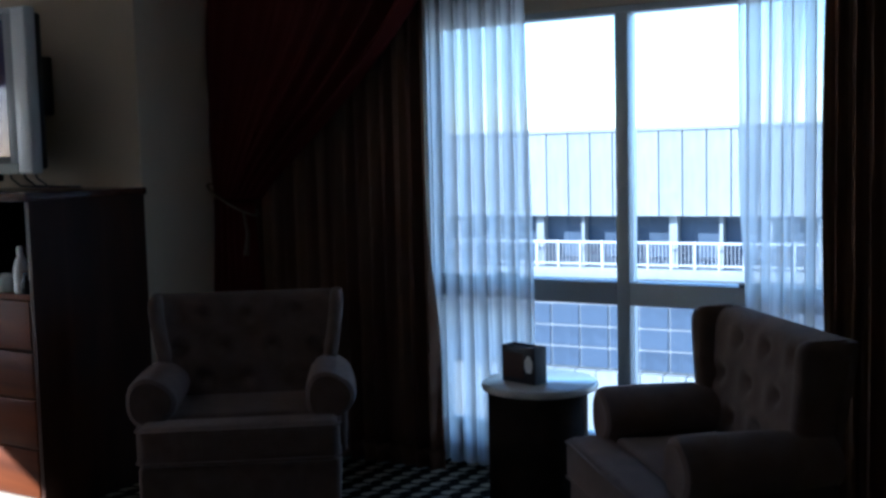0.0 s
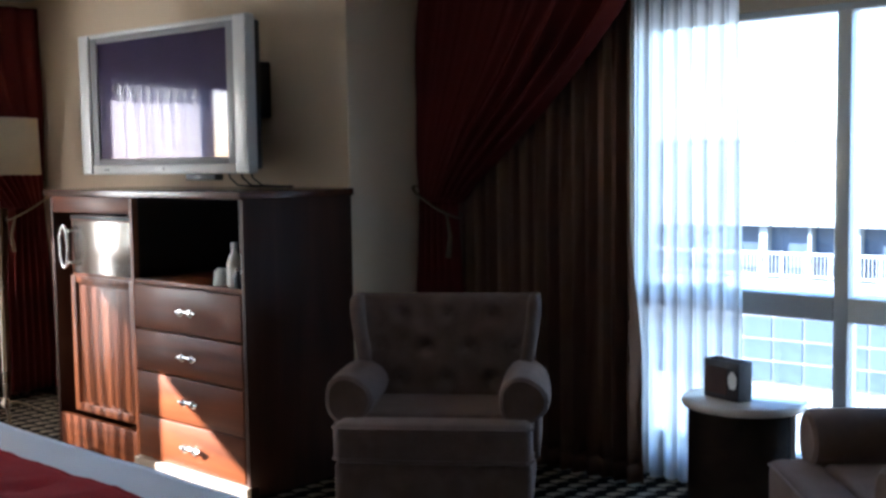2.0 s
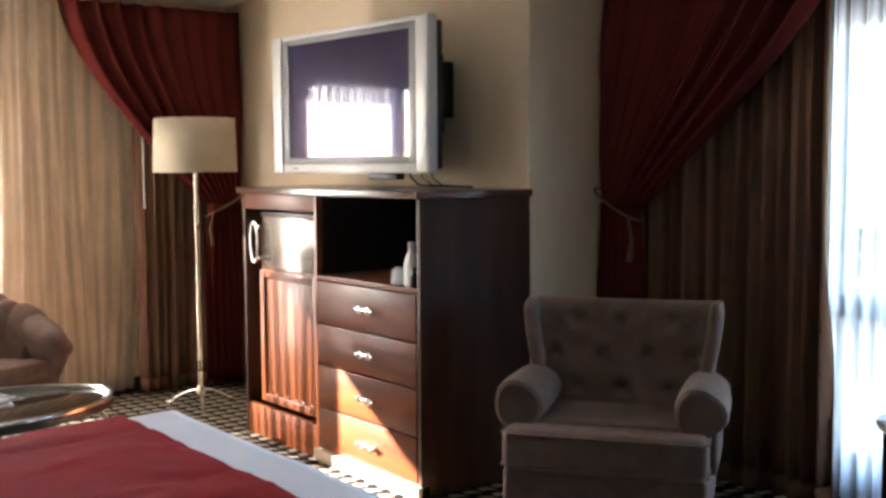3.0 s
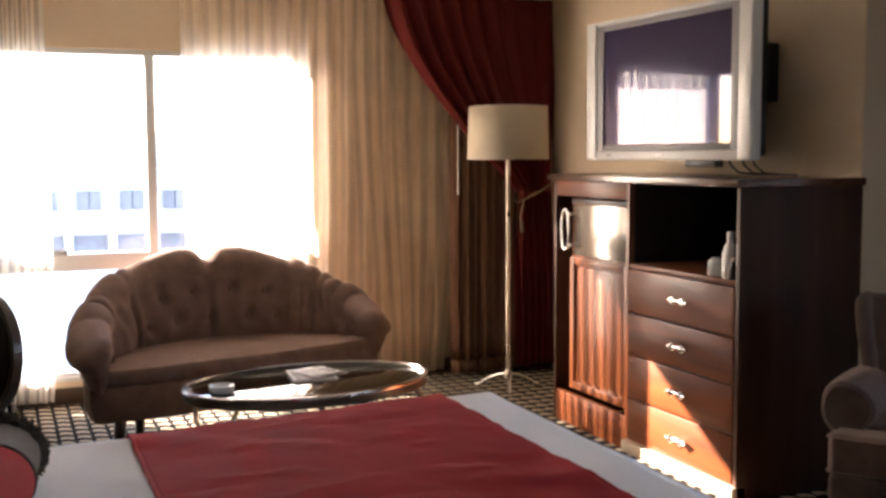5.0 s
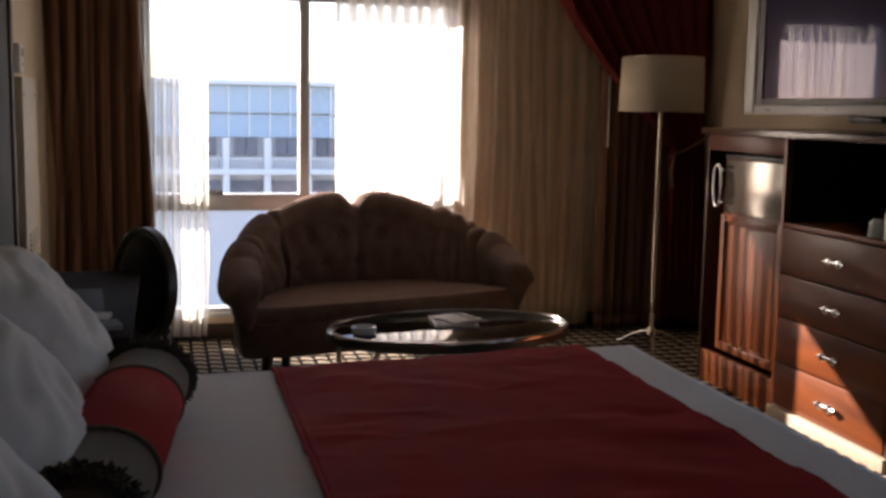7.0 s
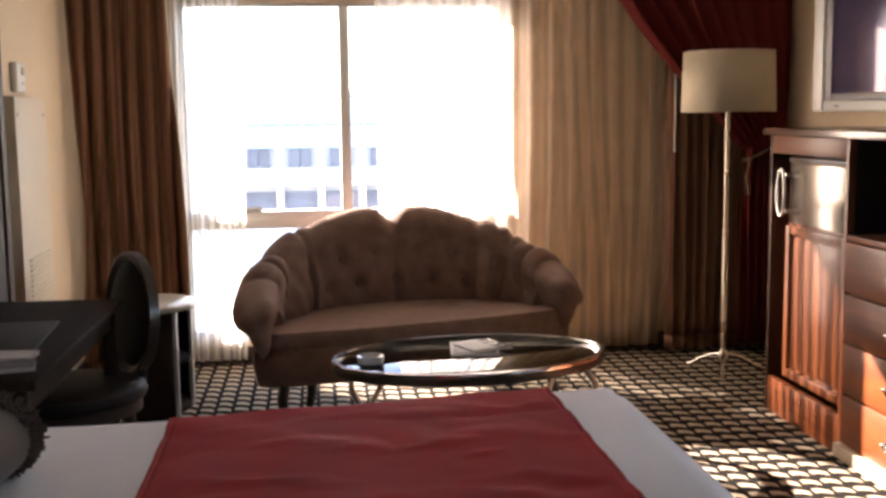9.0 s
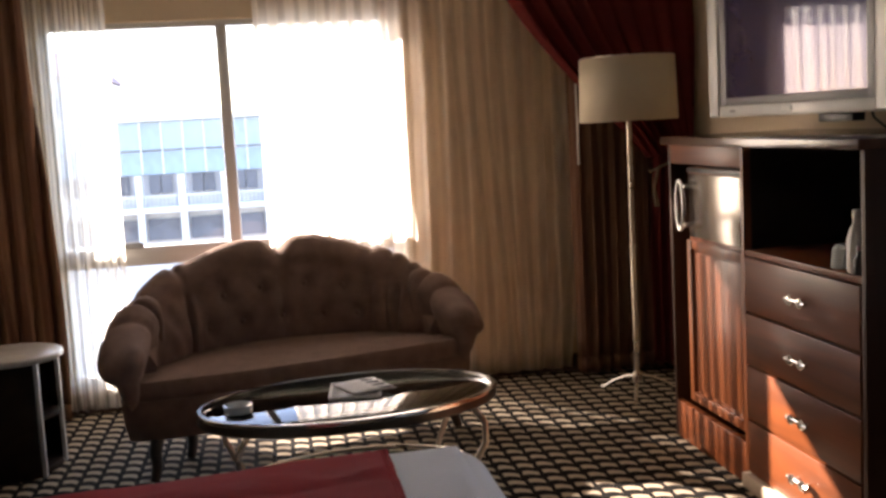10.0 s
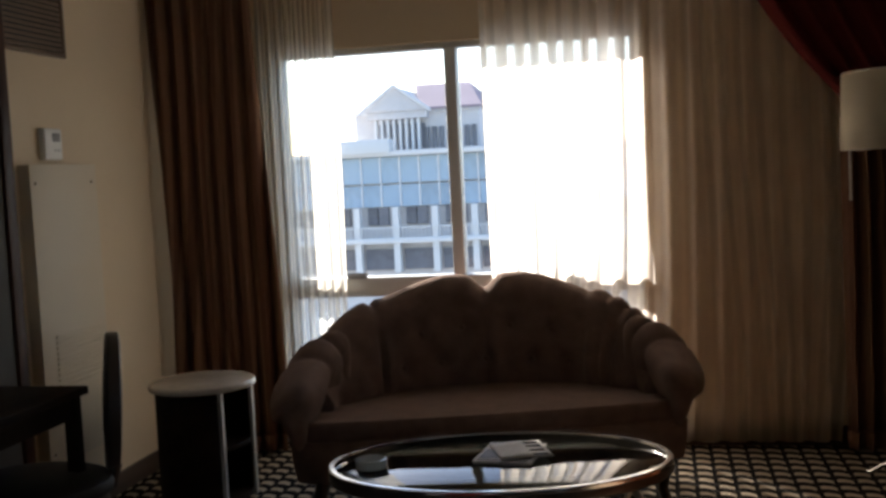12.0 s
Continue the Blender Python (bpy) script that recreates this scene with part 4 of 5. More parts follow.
for v0 in (0.08, 0.03, -0.025, -0.08):
    part("print_bar", block(B(), 0.025, 0.075, v0 - 0.010, v0 + 0.010, 0.0050, 0.0085), M_INK, a)


# ---------------------------------------------------------------- armchairs
def armchair(m, label):
    """Button-back armchair with rolled arms; it faces local -y."""
    t = thing("armchair", m, label, "armchair", "armchairs by the window")
    buttons = [(x, z) for z, row in ((0.795, (-0.19, 0.0, 0.19)), (0.66, (-0.285, -0.095, 0.095, 0.285)), (0.53, (-0.19, 0.0, 0.19))) for x in row]

    def half(z):
        return 0.350 + 0.040 * smoothstep(0.50, 0.86, z)

    def f(u, v):
        z = 0.40 + 0.475 * v
        w = half(z)
        x = -w + 2 * w * u
        edge = max(0.0, 1 - abs(2 * u - 1) ** 8)
        top = max(0.0, 1 - max(0, (v - 0.82) / 0.18) ** 3)
        d = min(1.0, sum(math.exp(-((x - bx) ** 2 + (z - bz) ** 2) / 0.0009) for bx, bz in buttons))
        puff = 0.060 * edge ** 0.5 * top ** 0.5 + 0.012 * math.cos(math.pi * (x - 0.095) / 0.095) * math.cos(math.pi * (z - 0.66) / 0.133) * edge
        wrap = 0.06 * (2 * u - 1) ** 6
        y = 0.245 + 0.075 * v - puff + 0.060 * d - wrap
        return Vector((x, y, z))

    bm = B()
    g = sheet(bm, f, 60, 44)
    # back side
    gb = sheet(bm, lambda u, v: Vector(((-1 + 2 * u) * (half(0.40 + 0.475 * v) + 0.004), 0.315 + 0.06 * v, 0.40 + 0.475 * v)), 60, 44)
    for i in range(60):
        bm.faces.new((g[i][44], g[i + 1][44], gb[i + 1][44], gb[i][44]))
    for j in range(44):
        bm.faces.new((g[0][j], g[0][j + 1], gb[0][j + 1], gb[0][j]))
        bm.faces.new((g[60][j], g[60][j + 1], gb[60][j + 1], gb[60][j]))
    part("backrest", bm, M_CHAIRUPH, t, "deep-buttoned backrest")
    for bx_, bz_ in buttons:
        bm = B()
        y = f((bx_ + half(bz_)) / (2 * half(bz_)), (bz_ - 0.40) / 0.475).y
        s = bmesh.ops.create_uvsphere(bm, u_segments=10, v_segments=6, radius=0.012)["verts"]
        for v in s:
            v.co = Vector((bx_ + v.co.x, y - 0.002 + v.co.y * 0.6, bz_ + v.co.z))
        part("tufting_button", bm, M_CHAIRUPH, t)
    part("seat", block(B(), -0.375, 0.375, -0.42, -0.255, 0.30, 0.455, 0.035, 4), M_CHAIRUPH, t, "thick T-shaped seat cushion front")
    for zz in (0.318, 0.438):
        bm = B()
        rod(bm, [(-0.374, -0.26, zz), (-0.376, -0.39, zz), (-0.350, -0.418, zz), (0.0, -0.424, zz), (0.350, -0.418, zz), (0.376, -0.39, zz), (0.374, -0.26, zz)], 0.006, 8)
        part("piping", bm, M_CHAIRUPH, t)
    bm = B()
    block(bm, -0.285, 0.285, -0.27, 0.26, 0.315, 0.465, 0.03, 4)
    part("seat_cushion", bm, M_CHAIRUPH, t)
    bm = B()
    block(bm, -0.372, 0.372, -0.405, 0.36, 0.10, 0.305, 0.02, 3)
    part("base", bm, M_CHAIRUPH, t)
    for s in (-1, 1):
        bm = B()
        prof = []
        for i in range(20):
            a = 2 * math.pi * i / 20
            r = 0.098 + 0.006 * math.cos(3 * a)
            prof.append((s * 0.337 + r * math.cos(a) * 1.0, 0.522 + r * math.sin(a) * 1.0))
        rings = []
        for y, k in ((-0.295, 0.35), (-0.305, 0.80), (-0.295, 0.95), (-0.27, 1.0), (-0.1, 1.0), (0.12, 0.96), (0.30, 0.86)):
            rings.append([bm.verts.new((s * 0.337 + (px - s * 0.337) * k, y, 0.522 + (pz - 0.522) * k)) for px, pz in prof])
        for q, r in zip(rings, rings[1:]):
            for j in range(20):
                bm.faces.new((q[j], q[(j + 1) % 20], r[(j + 1) % 20], r[j]))
        bm.faces.new(rings[0])
        bm.faces.new(rings[-1])
        arm = part("arm", bm, M_CHAIRUPH, t, "rolled upholstered arm")
        bm = B()
        block(bm, min(s * 0.29, s * 0.40), max(s * 0.29, s * 0.40), -0.26, 0.30, 0.29, 0.50, 0.02, 3)
        part("arm_panel", bm, M_CHAIRUPH, arm)
    # wings: padded side pieces that reach forward from the back
    for s in (-1, 1):
        bm = B()
        rings = []
        for i in range(25):
            k = i / 24
            z = 0.50 + 0.382 * k
            cap = math.sqrt(max(0.0, 1 - max(0.0, (k - 0.86) / 0.14) ** 2))
            y0 = 0.19 - 0.05 * smoothstep(0.0, 0.35, k) + 0.04 * (1 - cap)
            y1 = 0.30 + 0.065 * k - 0.03 * (1 - cap)
            cx, wd = s * (half(z) - 0.020), 0.006 + 0.024 * (0.35 + 0.65 * cap) * (0.7 + 0.3 * smoothstep(0, 0.4, k))
            cy, dp = (y0 + y1) / 2, (y1 - y0) / 2
            ring = []
            for j in range(24):
                a = 2 * math.pi * j / 24
                ca, sa = math.cos(a), math.sin(a)
                ring.append(bm.verts.new((cx + wd * math.copysign(abs(ca) ** 0.7, ca), cy + dp * math.copysign(abs(sa) ** 0.55, sa), z)))
            rings.append(ring)
        for q, r in zip(rings, rings[1:]):
            for j in range(24):
                bm.faces.new((q[j], q[(j + 1) % 24], r[(j + 1) % 24], r[j]))
        bm.faces.new(rings[0])
        bm.faces.new(rings[-1])
        part("wing", bm, M_CHAIRUPH, t, "padded side wing of the back")
    for x, y in ((-0.32, -0.35), (0.32, -0.35), (-0.32, 0.31), (0.32, 0.31)):
        bm = B()
        rod(bm, [(x, y, 0.105), (x, y, 0.05), (x, y, 0.0)], 0.026, 10, 0.018)
        part("leg", bm, M_LEG, t)
    # the seat is shallow: everything behind the arm fronts is drawn forward
    for ob in t.children_recursive:
        for v in ob.data.vertices:
            if v.co.y > -0.28:
                v.co.y = -0.28 + (v.co.y + 0.28) * 0.78
    return t


first = armchair(pose(3.52, 3.47, 0, 0, 0, -55), "taupe velour armchair with deep-buttoned back and rolled arms")
second = copy_thing(first, pose(3.53, 1.52, 0, 0, 0, -140))
second["label"] = "taupe velour button-back armchair turned sideways before the window"


# ---------------------------------------------------------------- round side tables
def side_table(m, label):
    t = thing("side_table", m, label, "side table", "round side tables")
    Z = 0.53
    part("top", turned(B(), [(0.215, Z - 0.032), (0.228, Z - 0.028), (0.232, Z - 0.016), (0.228, Z - 0.004), (0.222, Z)], 48), M_STONE, t, "pale round stone top")
    bm = B()
    rings = []
    for r, z in ((0.195, 0.0), (0.200, 0.006), (0.200, Z - 0.034)):
        rings.append([bm.verts.new((r * math.cos(radians(40 + 280 * j / 40)), r * math.sin(radians(40 + 280 * j / 40)), z)) for j in range(41)])
    for q, r in zip(rings, rings[1:]):
        for j in range(40):
            bm.faces.new((q[j], q[j + 1], r[j + 1], r[j]))
    thicken(part("drum", bm, M_DESK, t, "dark curved wooden drum"), 0.012)
    part("shelf", turned(B(), [(0.190, 0.24), (0.192, 0.243), (0.192, 0.256), (0.190, 0.259)], 40), M_DESK, t)
    part("shelf", turned(B(), [(0.190, 0.008), (0.192, 0.011), (0.192, 0.028), (0.190, 0.031)], 40), M_DESK, t)
    for a in (36, -36):
        bm = B()
        block(bm, 0.205 * math.cos(radians(a)) - 0.009, 0.205 * math.cos(radians(a)) + 0.009, 0.205 * math.sin(radians(a)) - 0.009, 0.205 * math.sin(radians(a)) + 0.009, 0, Z - 0.033, 0.002)
        part("edge_strip", bm, M_SILVER, t, "bright metal edge strip")
    return t


st = side_table(pose(4.02, 2.395, 0, 0, 0, -60), "round dark side table with pale top by the armchairs")
st2 = copy_thing(st, pose(0.185, 6.21, 0, 0, 0, -10))
st2["label"] = "round dark side table with pale top beside the sofa"

a = thing("menu_card", pose(3.943, 2.448, 0.53, 0, 0, 254), "dark folded menu card standing on the side table", "card")
part("front_leaf", block(B(), -0.085, 0.085, -0.004, 0.004, 0, 0.145, 0.001), M_PHOTO, a)
for x in (-0.081, 0.081):
    part("side_leaf", block(B(), x - 0.004, x + 0.004, 0.0045, 0.0605, 0, 0.145, 0.001), M_INK, a)
part("back_leaf", block(B(), -0.085, 0.085, 0.061, 0.069, 0, 0.145, 0.001), M_INK, a)
part("picture", block(B(), -0.075, 0.03, -0.0065, -0.0045, 0.02, 0.12), M_WOODS, a, "dim brown printed picture")
bm = B()
turned(bm, [(0.018, 0.0), (0.030, 0.020), (0.030, 0.045), (0.010, 0.066)], 16)
for v in bm.verts:
    v.co = Vector((0.056 + v.co.x * 0.7, -0.0055 + v.co.y * 0.04, 0.045 + v.co.z))
part("picture_spot", bm, M_WHITE, a, "pale shape in the print")


# ---------------------------------------------------------------- curtain wand
a = thing("curtain_wand", pose(3.02, 6.93, 0), "thin pale wand for drawing the curtain", "curtain wand")
part("rod", turned(B(), [(0.006, 1.17), (0.008, 1.18), (0.006, 1.20), (0.005, 2.38)], 10), M_WHITE, a)
part("hook", turned(B(), [(0.008, 2.38), (0.010, 2.39), (0.008, 2.47)], 10), M_WHITE, a)

# ---------------------------------------------------------------- bed
BX0, BX1, BY0, BY1, BZ = -0.09, 1.845, 2.02, 3.785, 0.655


def bed_skin(x0, x1, lift, z_low, wav, seed):
    """Cloth lying over the mattress from x0 to x1, round the long edges and down the sides."""
    rnd = random.Random(seed)
    ph = [rnd.uniform(0, 6.28) for _ in range(5)]
    R = 0.09

    def f(u, v):
        x = x0 + (x1 - x0) * u
        yl, yh = BY0 - lift, BY1 + lift
        flat = (yh - yl) - 2 * R
        side = BZ + lift - R - z_low
        arc = math.pi / 2 * R
        total = flat + 2 * arc + 2 * side
        d = v * total
        if d < side:
            y, z = yl, z_low + d
        elif d < side + arc:
            a = (d - side) / R
            y, z = yl + R - R * math.cos(a), BZ + lift - R + R * math.sin(a)
        elif d < side + arc + flat:
            y, z = yl + R + d - side - arc, BZ + lift
        elif d < side + 2 * arc + flat:
            a = (d - side - arc - flat) / R
            y, z = yh - R + R * math.sin(a), BZ + lift - R + R * math.cos(a)
        else:
            y, z = yh, BZ + lift - R - (d - side - 2 * arc - flat)
        w = wav * (math.sin(7 * x + 3.1 * y + ph[0]) * math.sin(4.3 * y + ph[1]) + 0.6 * math.sin(13 * y - 6 * x + ph[2]) * math.sin(3.7 * x + ph[4]) + 1.1 * noise.noise(Vector((x * 4 + y * 2.5, y * 5, seed))))
        ridge = max(0.0, noise.noise(Vector((x * 3.0 - y * 1.2, y * 6.5 + x * 1.5, seed + 3.3))) - 0.12) * wav * 2.6
        fold = max(0.0, noise.noise(Vector((x * 7.0 + y * 5.0, y * 14.0 - x * 3.0, seed + 8.1))) - 0.1) * wav * 1.5
        return Vector((x, y, z + abs(w) + ridge + fold))

    return f


bed = thing("bed", pose(0, 0, 0), "bed with white linen and a red runner", "bed")
part("box_base", block(B(), BX0, BX1 - 0.04, BY0 + 0.04, BY1 - 0.04, 0.06, 0.36, 0.02), M_BEDBOX, bed, "brown cloth bed base")
part("mattress", block(B(), BX0, BX1, BY0, BY1, 0.36, BZ, 0.085, 6), M_SHEET, bed)
bm = B()
sheet(bm, bed_skin(BX0 + 0.02, BX1 - 0.075, 0.006, 0.40, 0.0025, 41), 70, 100)
thicken(part("white_cover", bm, M_SHEET, bed, "white cover with soft creases"), 0.003)
for x, y in ((0.0, BY0 + 0.12), (0.0, BY1 - 0.12), (BX1 - 0.14, BY0 + 0.12), (BX1 - 0.14, BY1 - 0.12)):
    part("leg", turned(B(), [(0.022, 0.0), (0.028, 0.065)], 12, x, y), M_LEG, bed)
bm = B()
block(bm, XL + 0.001, XL + 0.130, BY0 - 0.04, BY1 + 0.03, 0.0, 1.03, 0.012)
part("headboard", bm, M_HEAD, bed, "dark headboard against the wall")
fr = bed_skin(0.635, 1.605, 0.0125, 0.33, 0.0062, 42)
run = thing("bed_runner", pose(0, 0, 0), "red woven runner laid across the foot of the bed", "bed runner")
for band, u0, u1, nu_, t_ in (("cloth", 0.012, 0.988, 90, 0.004), ("hem", 0.0, 0.012, 2, 0.0045), ("hem", 0.988, 1.0, 2, 0.0045)):
    bm = B()
    sheet(bm, lambda u, v: fr(u0 + (u1 - u0) * u, v), nu_, 170)
    thicken(part(band, bm, M_RUNNER, run), t_)
# the bedding is pulled in along the window side towards the head
for ob in list(bed.children) + list(run.children):
    if not ob.name.startswith(("headboard", "leg")):
        for v in ob.data.vertices:
            v.co.y += (0.015 - 0.140 * (1 - smoothstep(0.55, 1.65, v.co.x))) * smoothstep(2.6, 3.6, v.co.y)


def pillow(name, m, w, h, d, mat_, label, seed):
    """A soft cushion, w wide and h high, lying in local x and z."""
    rnd = random.Random(seed)
    ph = [rnd.uniform(0, 6.28) for _ in range(4)]
    bm = B()

    def f(s):
        def g(u, v):
            a, b = 2 * u - 1, 2 * v - 1
            pinch = 1 - 0.05 * (1 - abs(a) ** 2) * b * b
            edge = max(0.0, (1 - abs(a) ** 2.6) * (1 - abs(b) ** 2.6)) ** 0.48
            round_off = 1 - 0.10 * (abs(a) * abs(b)) ** 3
            x = a * w / 2 * round_off * (1 - 0.05 * (1 - b * b) * abs(a) ** 4)
            z = b * h / 2 * pinch * round_off
            crease = 0.024 * noise.noise(Vector((1.6 * a + ph[0], 1.2 * b + ph[1], s))) * edge + 0.016 * noise.noise(Vector((2.2 * a + 2.4 * b + ph[2], 4.5 * b - 3.0 * a, s * 3.0))) * edge
            return Vector((x, s * (d / 2 * edge) + crease, z))
        return g

    sheet(bm, f(1), 48, 40)
    sheet(bm, f(-1), 48, 40)
    bmesh.ops.remove_doubles(bm, verts=bm.verts, dist=1e-4)
    return whole(name, bm, mat_, label, "pillow", "bed pillows", m=m)


for k, (x, y, z, tilt, turn) in enumerate(((0.055, 3.21, 0.862, -40, 87), (0.050, 2.62, 0.858, -42, 92), (0.045, 2.05, 0.858, -40, 88))):
    pillow("pillow", pose(x, y, z, 0, 0, 0) @ pose(0, 0, 0, 0, 0, turn) @ pose(0, 0, 0, tilt, 0, 0), 0.64, 0.46, 0.23, M_PILLOW, "plump white pillow leaning on the headboard", 50 + k)

bol = thing("bolster", pose(0.262, 2.785, 0.664 + 0.084, 0, 0, -6), "round bolster, red middle with brown fringed ends", "pillow")


def along(profile, seg=40):
    bm_ = B()
    turned(bm_, profile, seg)
    bmesh.ops.transform(bm_, matrix=Matrix.Rotation(-math.pi / 2, 4, "X"), verts=bm_.verts)
    return bm_


RB, SQ = 0.103, 0.82


def squash(bm_):
    for v in bm_.verts:
        v.co.z *= SQ
    return bm_


part("red_sleeve", squash(along([(RB - 0.003, -0.225), (RB, -0.217), (RB + 0.001, 0.0), (RB, 0.217), (RB - 0.003, 0.225)])), M_RUNNER, bol, "red woven sleeve")
for s in (-1, 1):
    part("brown_end", squash(along([(RB - 0.004, s * 0.223), (RB - 0.003, s * 0.40), (RB - 0.006, s * 0.465), (RB - 0.025, s * 0.482), (0.0005, s * 0.490)])), M_BOLB, bol, "brown cloth end")
    part("cord", squash(along([(RB - 0.002, s * 0.217), (RB + 0.004, s * 0.221), (RB + 0.004, s * 0.229), (RB - 0.003, s * 0.233)])), M_FRINGE, bol)
    bm = B()
    rnd = random.Random(60 + s)
    for i in range(760):
        a = 2 * math.pi * i / 253 + rnd.uniform(-0.02, 0.02)
        r0, r1 = RB - 0.010, RB + rnd.uniform(0.002, 0.015)
        y0 = s * (0.448 + rnd.uniform(-0.030, 0.030))
        y1 = y0 + s * rnd.uniform(-0.008, 0.022)
        rod(bm, [(r0 * math.cos(a), y0, r0 * math.sin(a)), (r1 * math.cos(a + rnd.uniform(-0.05, 0.05)), y1, r1 * math.sin(a))], 0.005, 5, 0.003)
    part("fringe", squash(bm), M_FRINGE, bol, "brown looped fringe")["kind"] = "stuff"

# wall lamp by the bed
wl = thing("wall_lamp", pose(XL, 1.90, 1.30), "wall lamp with a plain white shade", "lamp")
bm = B()
turned(bm, [(0.150, 0.0), (0.128, 0.26)], 36, 0.165, 0, caps=False)
thicken(part("shade", bm, M_SHADE, wl), 0.004)
bm = B()
rod(bm, [(0.012, 0, 0.0), (0.06, 0, -0.03), (0.13, 0, -0.02), (0.165, 0, 0.05)], 0.008, 8)
rod(bm, [(0.165 - 0.135, 0, 0.15), (0.165 + 0.135, 0, 0.15)], 0.003, 6)
rod(bm, [(0.165, 0, 0.05), (0.165, 0, 0.15)], 0.008, 8)
part("arm", bm, M_NICKEL, wl)
part("wall_plate", block(B(), 0.0, 0.014, -0.05, 0.05, -0.07, 0.07, 0.004), M_NICKEL, wl)


# ---------------------------------------------------------------- desk corner
def desk():
    t = thing("desk", pose(XL + 0.002, 4.00, 0), "black-brown writing desk against the wall", "desk")
    part("desktop", block(B(), 0.0, 0.538, -0.165, 1.14, 0.694, 0.722, 0.005), M_DESK, t, "dark polished desktop")
    part("apron", block(B(), 0.482, 0.500, -0.105, 1.085, 0.615, 0.693, 0.003), M_DESK, t)
    part("side_apron", block(B(), 0.05, 0.482, 1.09, 1.11, 0.615, 0.693, 0.003), M_DESK, t)
    for x in (0.03, 0.490):
        for y in (-0.135, 1.108):
            bm = B()
            block(bm, x - 0.022, x + 0.022, y - 0.022, y + 0.022, 0.0, 0.693, 0.004)
            part("leg", bm, M_DESK, t)
    return t


desk()
a = thing("desk_pad", pose(-0.02, 4.42, 0.7225, 0, 0, 4), "black leather writing pad on the desk", "desk pad")
part("pad", block(B(), -0.17, 0.17, -0.24, 0.24, 0, 0.008, 0.003), M_LEATHER, a)
part("page_fold", block(B(), -0.003, 0.003, -0.23, 0.23, 0.0082, 0.0095), M_LEATHER, a)
for dx, dy, turn in ((0.12, 3.98, 12), (0.085, 4.12, -6)):
    a = thing("brochure", pose(dx, dy, 0.7225, 0, 0, turn), "pale folded brochure lying on the dark desk", "brochure", "brochures on the desk")
    part("page_block", block(B(), -0.10, 0.10, -0.052, 0.052, 0.0, 0.012, 0.002), M_PAPER, a)
    part("cover", block(B(), -0.101, 0.101, -0.053, 0.053, 0.0125, 0.0140), M_INK if turn > 0 else M_PAPER, a, "thin printed cover")



def desk_chair():
    """Oval-backed chair; it faces local -y."""
    ang = math.degrees(math.atan2(-0.5, -0.86)) + 90
    t = thing("desk_chair", pose(0.268, 5.27, 0, 0, 0, ang), "black oval-backed chair pushed up to the desk", "chair")
    SX, SY = 0.11, -0.285
    bm = B()
    n = 40
    prof = ((0.86, -0.012), (0.96, -0.024), (1.0, -0.020), (1.0, 0.020), (0.96, 0.024), (0.86, 0.012))
    rings = [[bm.verts.new((0.235 * k * math.cos(2 * math.pi * j / n), y + 0.06 * (0.24 * k * math.sin(2 * math.pi * j / n)), 0.642 + 0.240 * k * math.sin(2 * math.pi * j / n))) for j in range(n)] for k, y in prof]
    for q, r in zip(rings, rings[1:] + rings[:1]):
        for j in range(n):
            bm.faces.new((q[j], q[(j + 1) % n], r[(j + 1) % n], r[j]))
    part("back_frame", bm, M_LEG, t, "glossy dark oval back frame")
    bm = B()
    for s in (-1, 1):
        cen = bm.verts.new((0, s * 0.032, 0.642))
        rr = []
        for k, y in ((0.45, 0.030), (0.75, 0.022), (0.87, 0.008)):
            rr.append([bm.verts.new((0.235 * k * math.cos(2 * math.pi * j / n), s * y + 0.06 * (0.24 * k * math.sin(2 * math.pi * j / n)), 0.642 + 0.240 * k * math.sin(2 * math.pi * j / n))) for j in range(n)])
        for j in range(n):
            bm.faces.new((cen, rr[0][j], rr[0][(j + 1) % n]))
        for q, r in zip(rr, rr[1:]):
            for j in range(n):
                bm.faces.new((q[j], q[(j + 1) % n], r[(j + 1) % n], r[j]))
    part("back_pad", bm, M_LEATHER, t, "black leather back pad")
    part("seat", turned(B(), [(0.90, 0.365), (0.98, 0.372), (1.0, 0.392), (0.97, 0.412), (0.82, 0.428), (0.45, 0.438), (0.1, 0.440)], 40, SX, SY, 0.270, 0.275), M_LEATHER, t, "round black leather seat")
    part("seat_rail", turned(B(), [(0.94, 0.315), (0.98, 0.319), (0.98, 0.360), (0.94, 0.364)], 40, SX, SY, 0.255, 0.260), M_LEG, t)
    for x, y in ((-0.15, -0.16), (0.15, -0.16), (-0.15, 0.16), (0.15, 0.16)):
        bm = B()
        rod(bm, [(SX + x, SY + y, 0.33), (SX + x * 1.06, SY + y * 1.06, 0.16), (SX + x * 1.2, SY + y * 1.2, 0.0)], 0.022, 10, 0.014)
        part("leg", bm, M_LEG, t)
    for sgn in (-1, 1):
        bm = B()
        rod(bm, [(SX * 0.5 + sgn * 0.12, -0.085, 0.345), (sgn * 0.10 + SX * 0.2, -0.02, 0.37), (sgn * 0.10, 0.0, 0.44)], 0.017, 8)
        part("back_support", bm, M_LEG, t)
    return t


desk_chair()

# wall fittings on the west wall
th_ = thing("thermostat", pose(XL, 5.82, 1.515), "white wall thermostat above a cream panel", "thermostat")
part("case", block(B(), 0.0005, 0.030, 0.0, 0.135, 0.0, 0.130, 0.008, 3), M_WHITE, th_)
part("display", block(B(), 0.0295, 0.032, 0.06, 0.115, 0.075, 0.110, 0.001), M_GREY, th_)
part("button", block(B(), 0.0295, 0.034, 0.07, 0.09, 0.035, 0.045, 0.001), M_SILVER, th_)
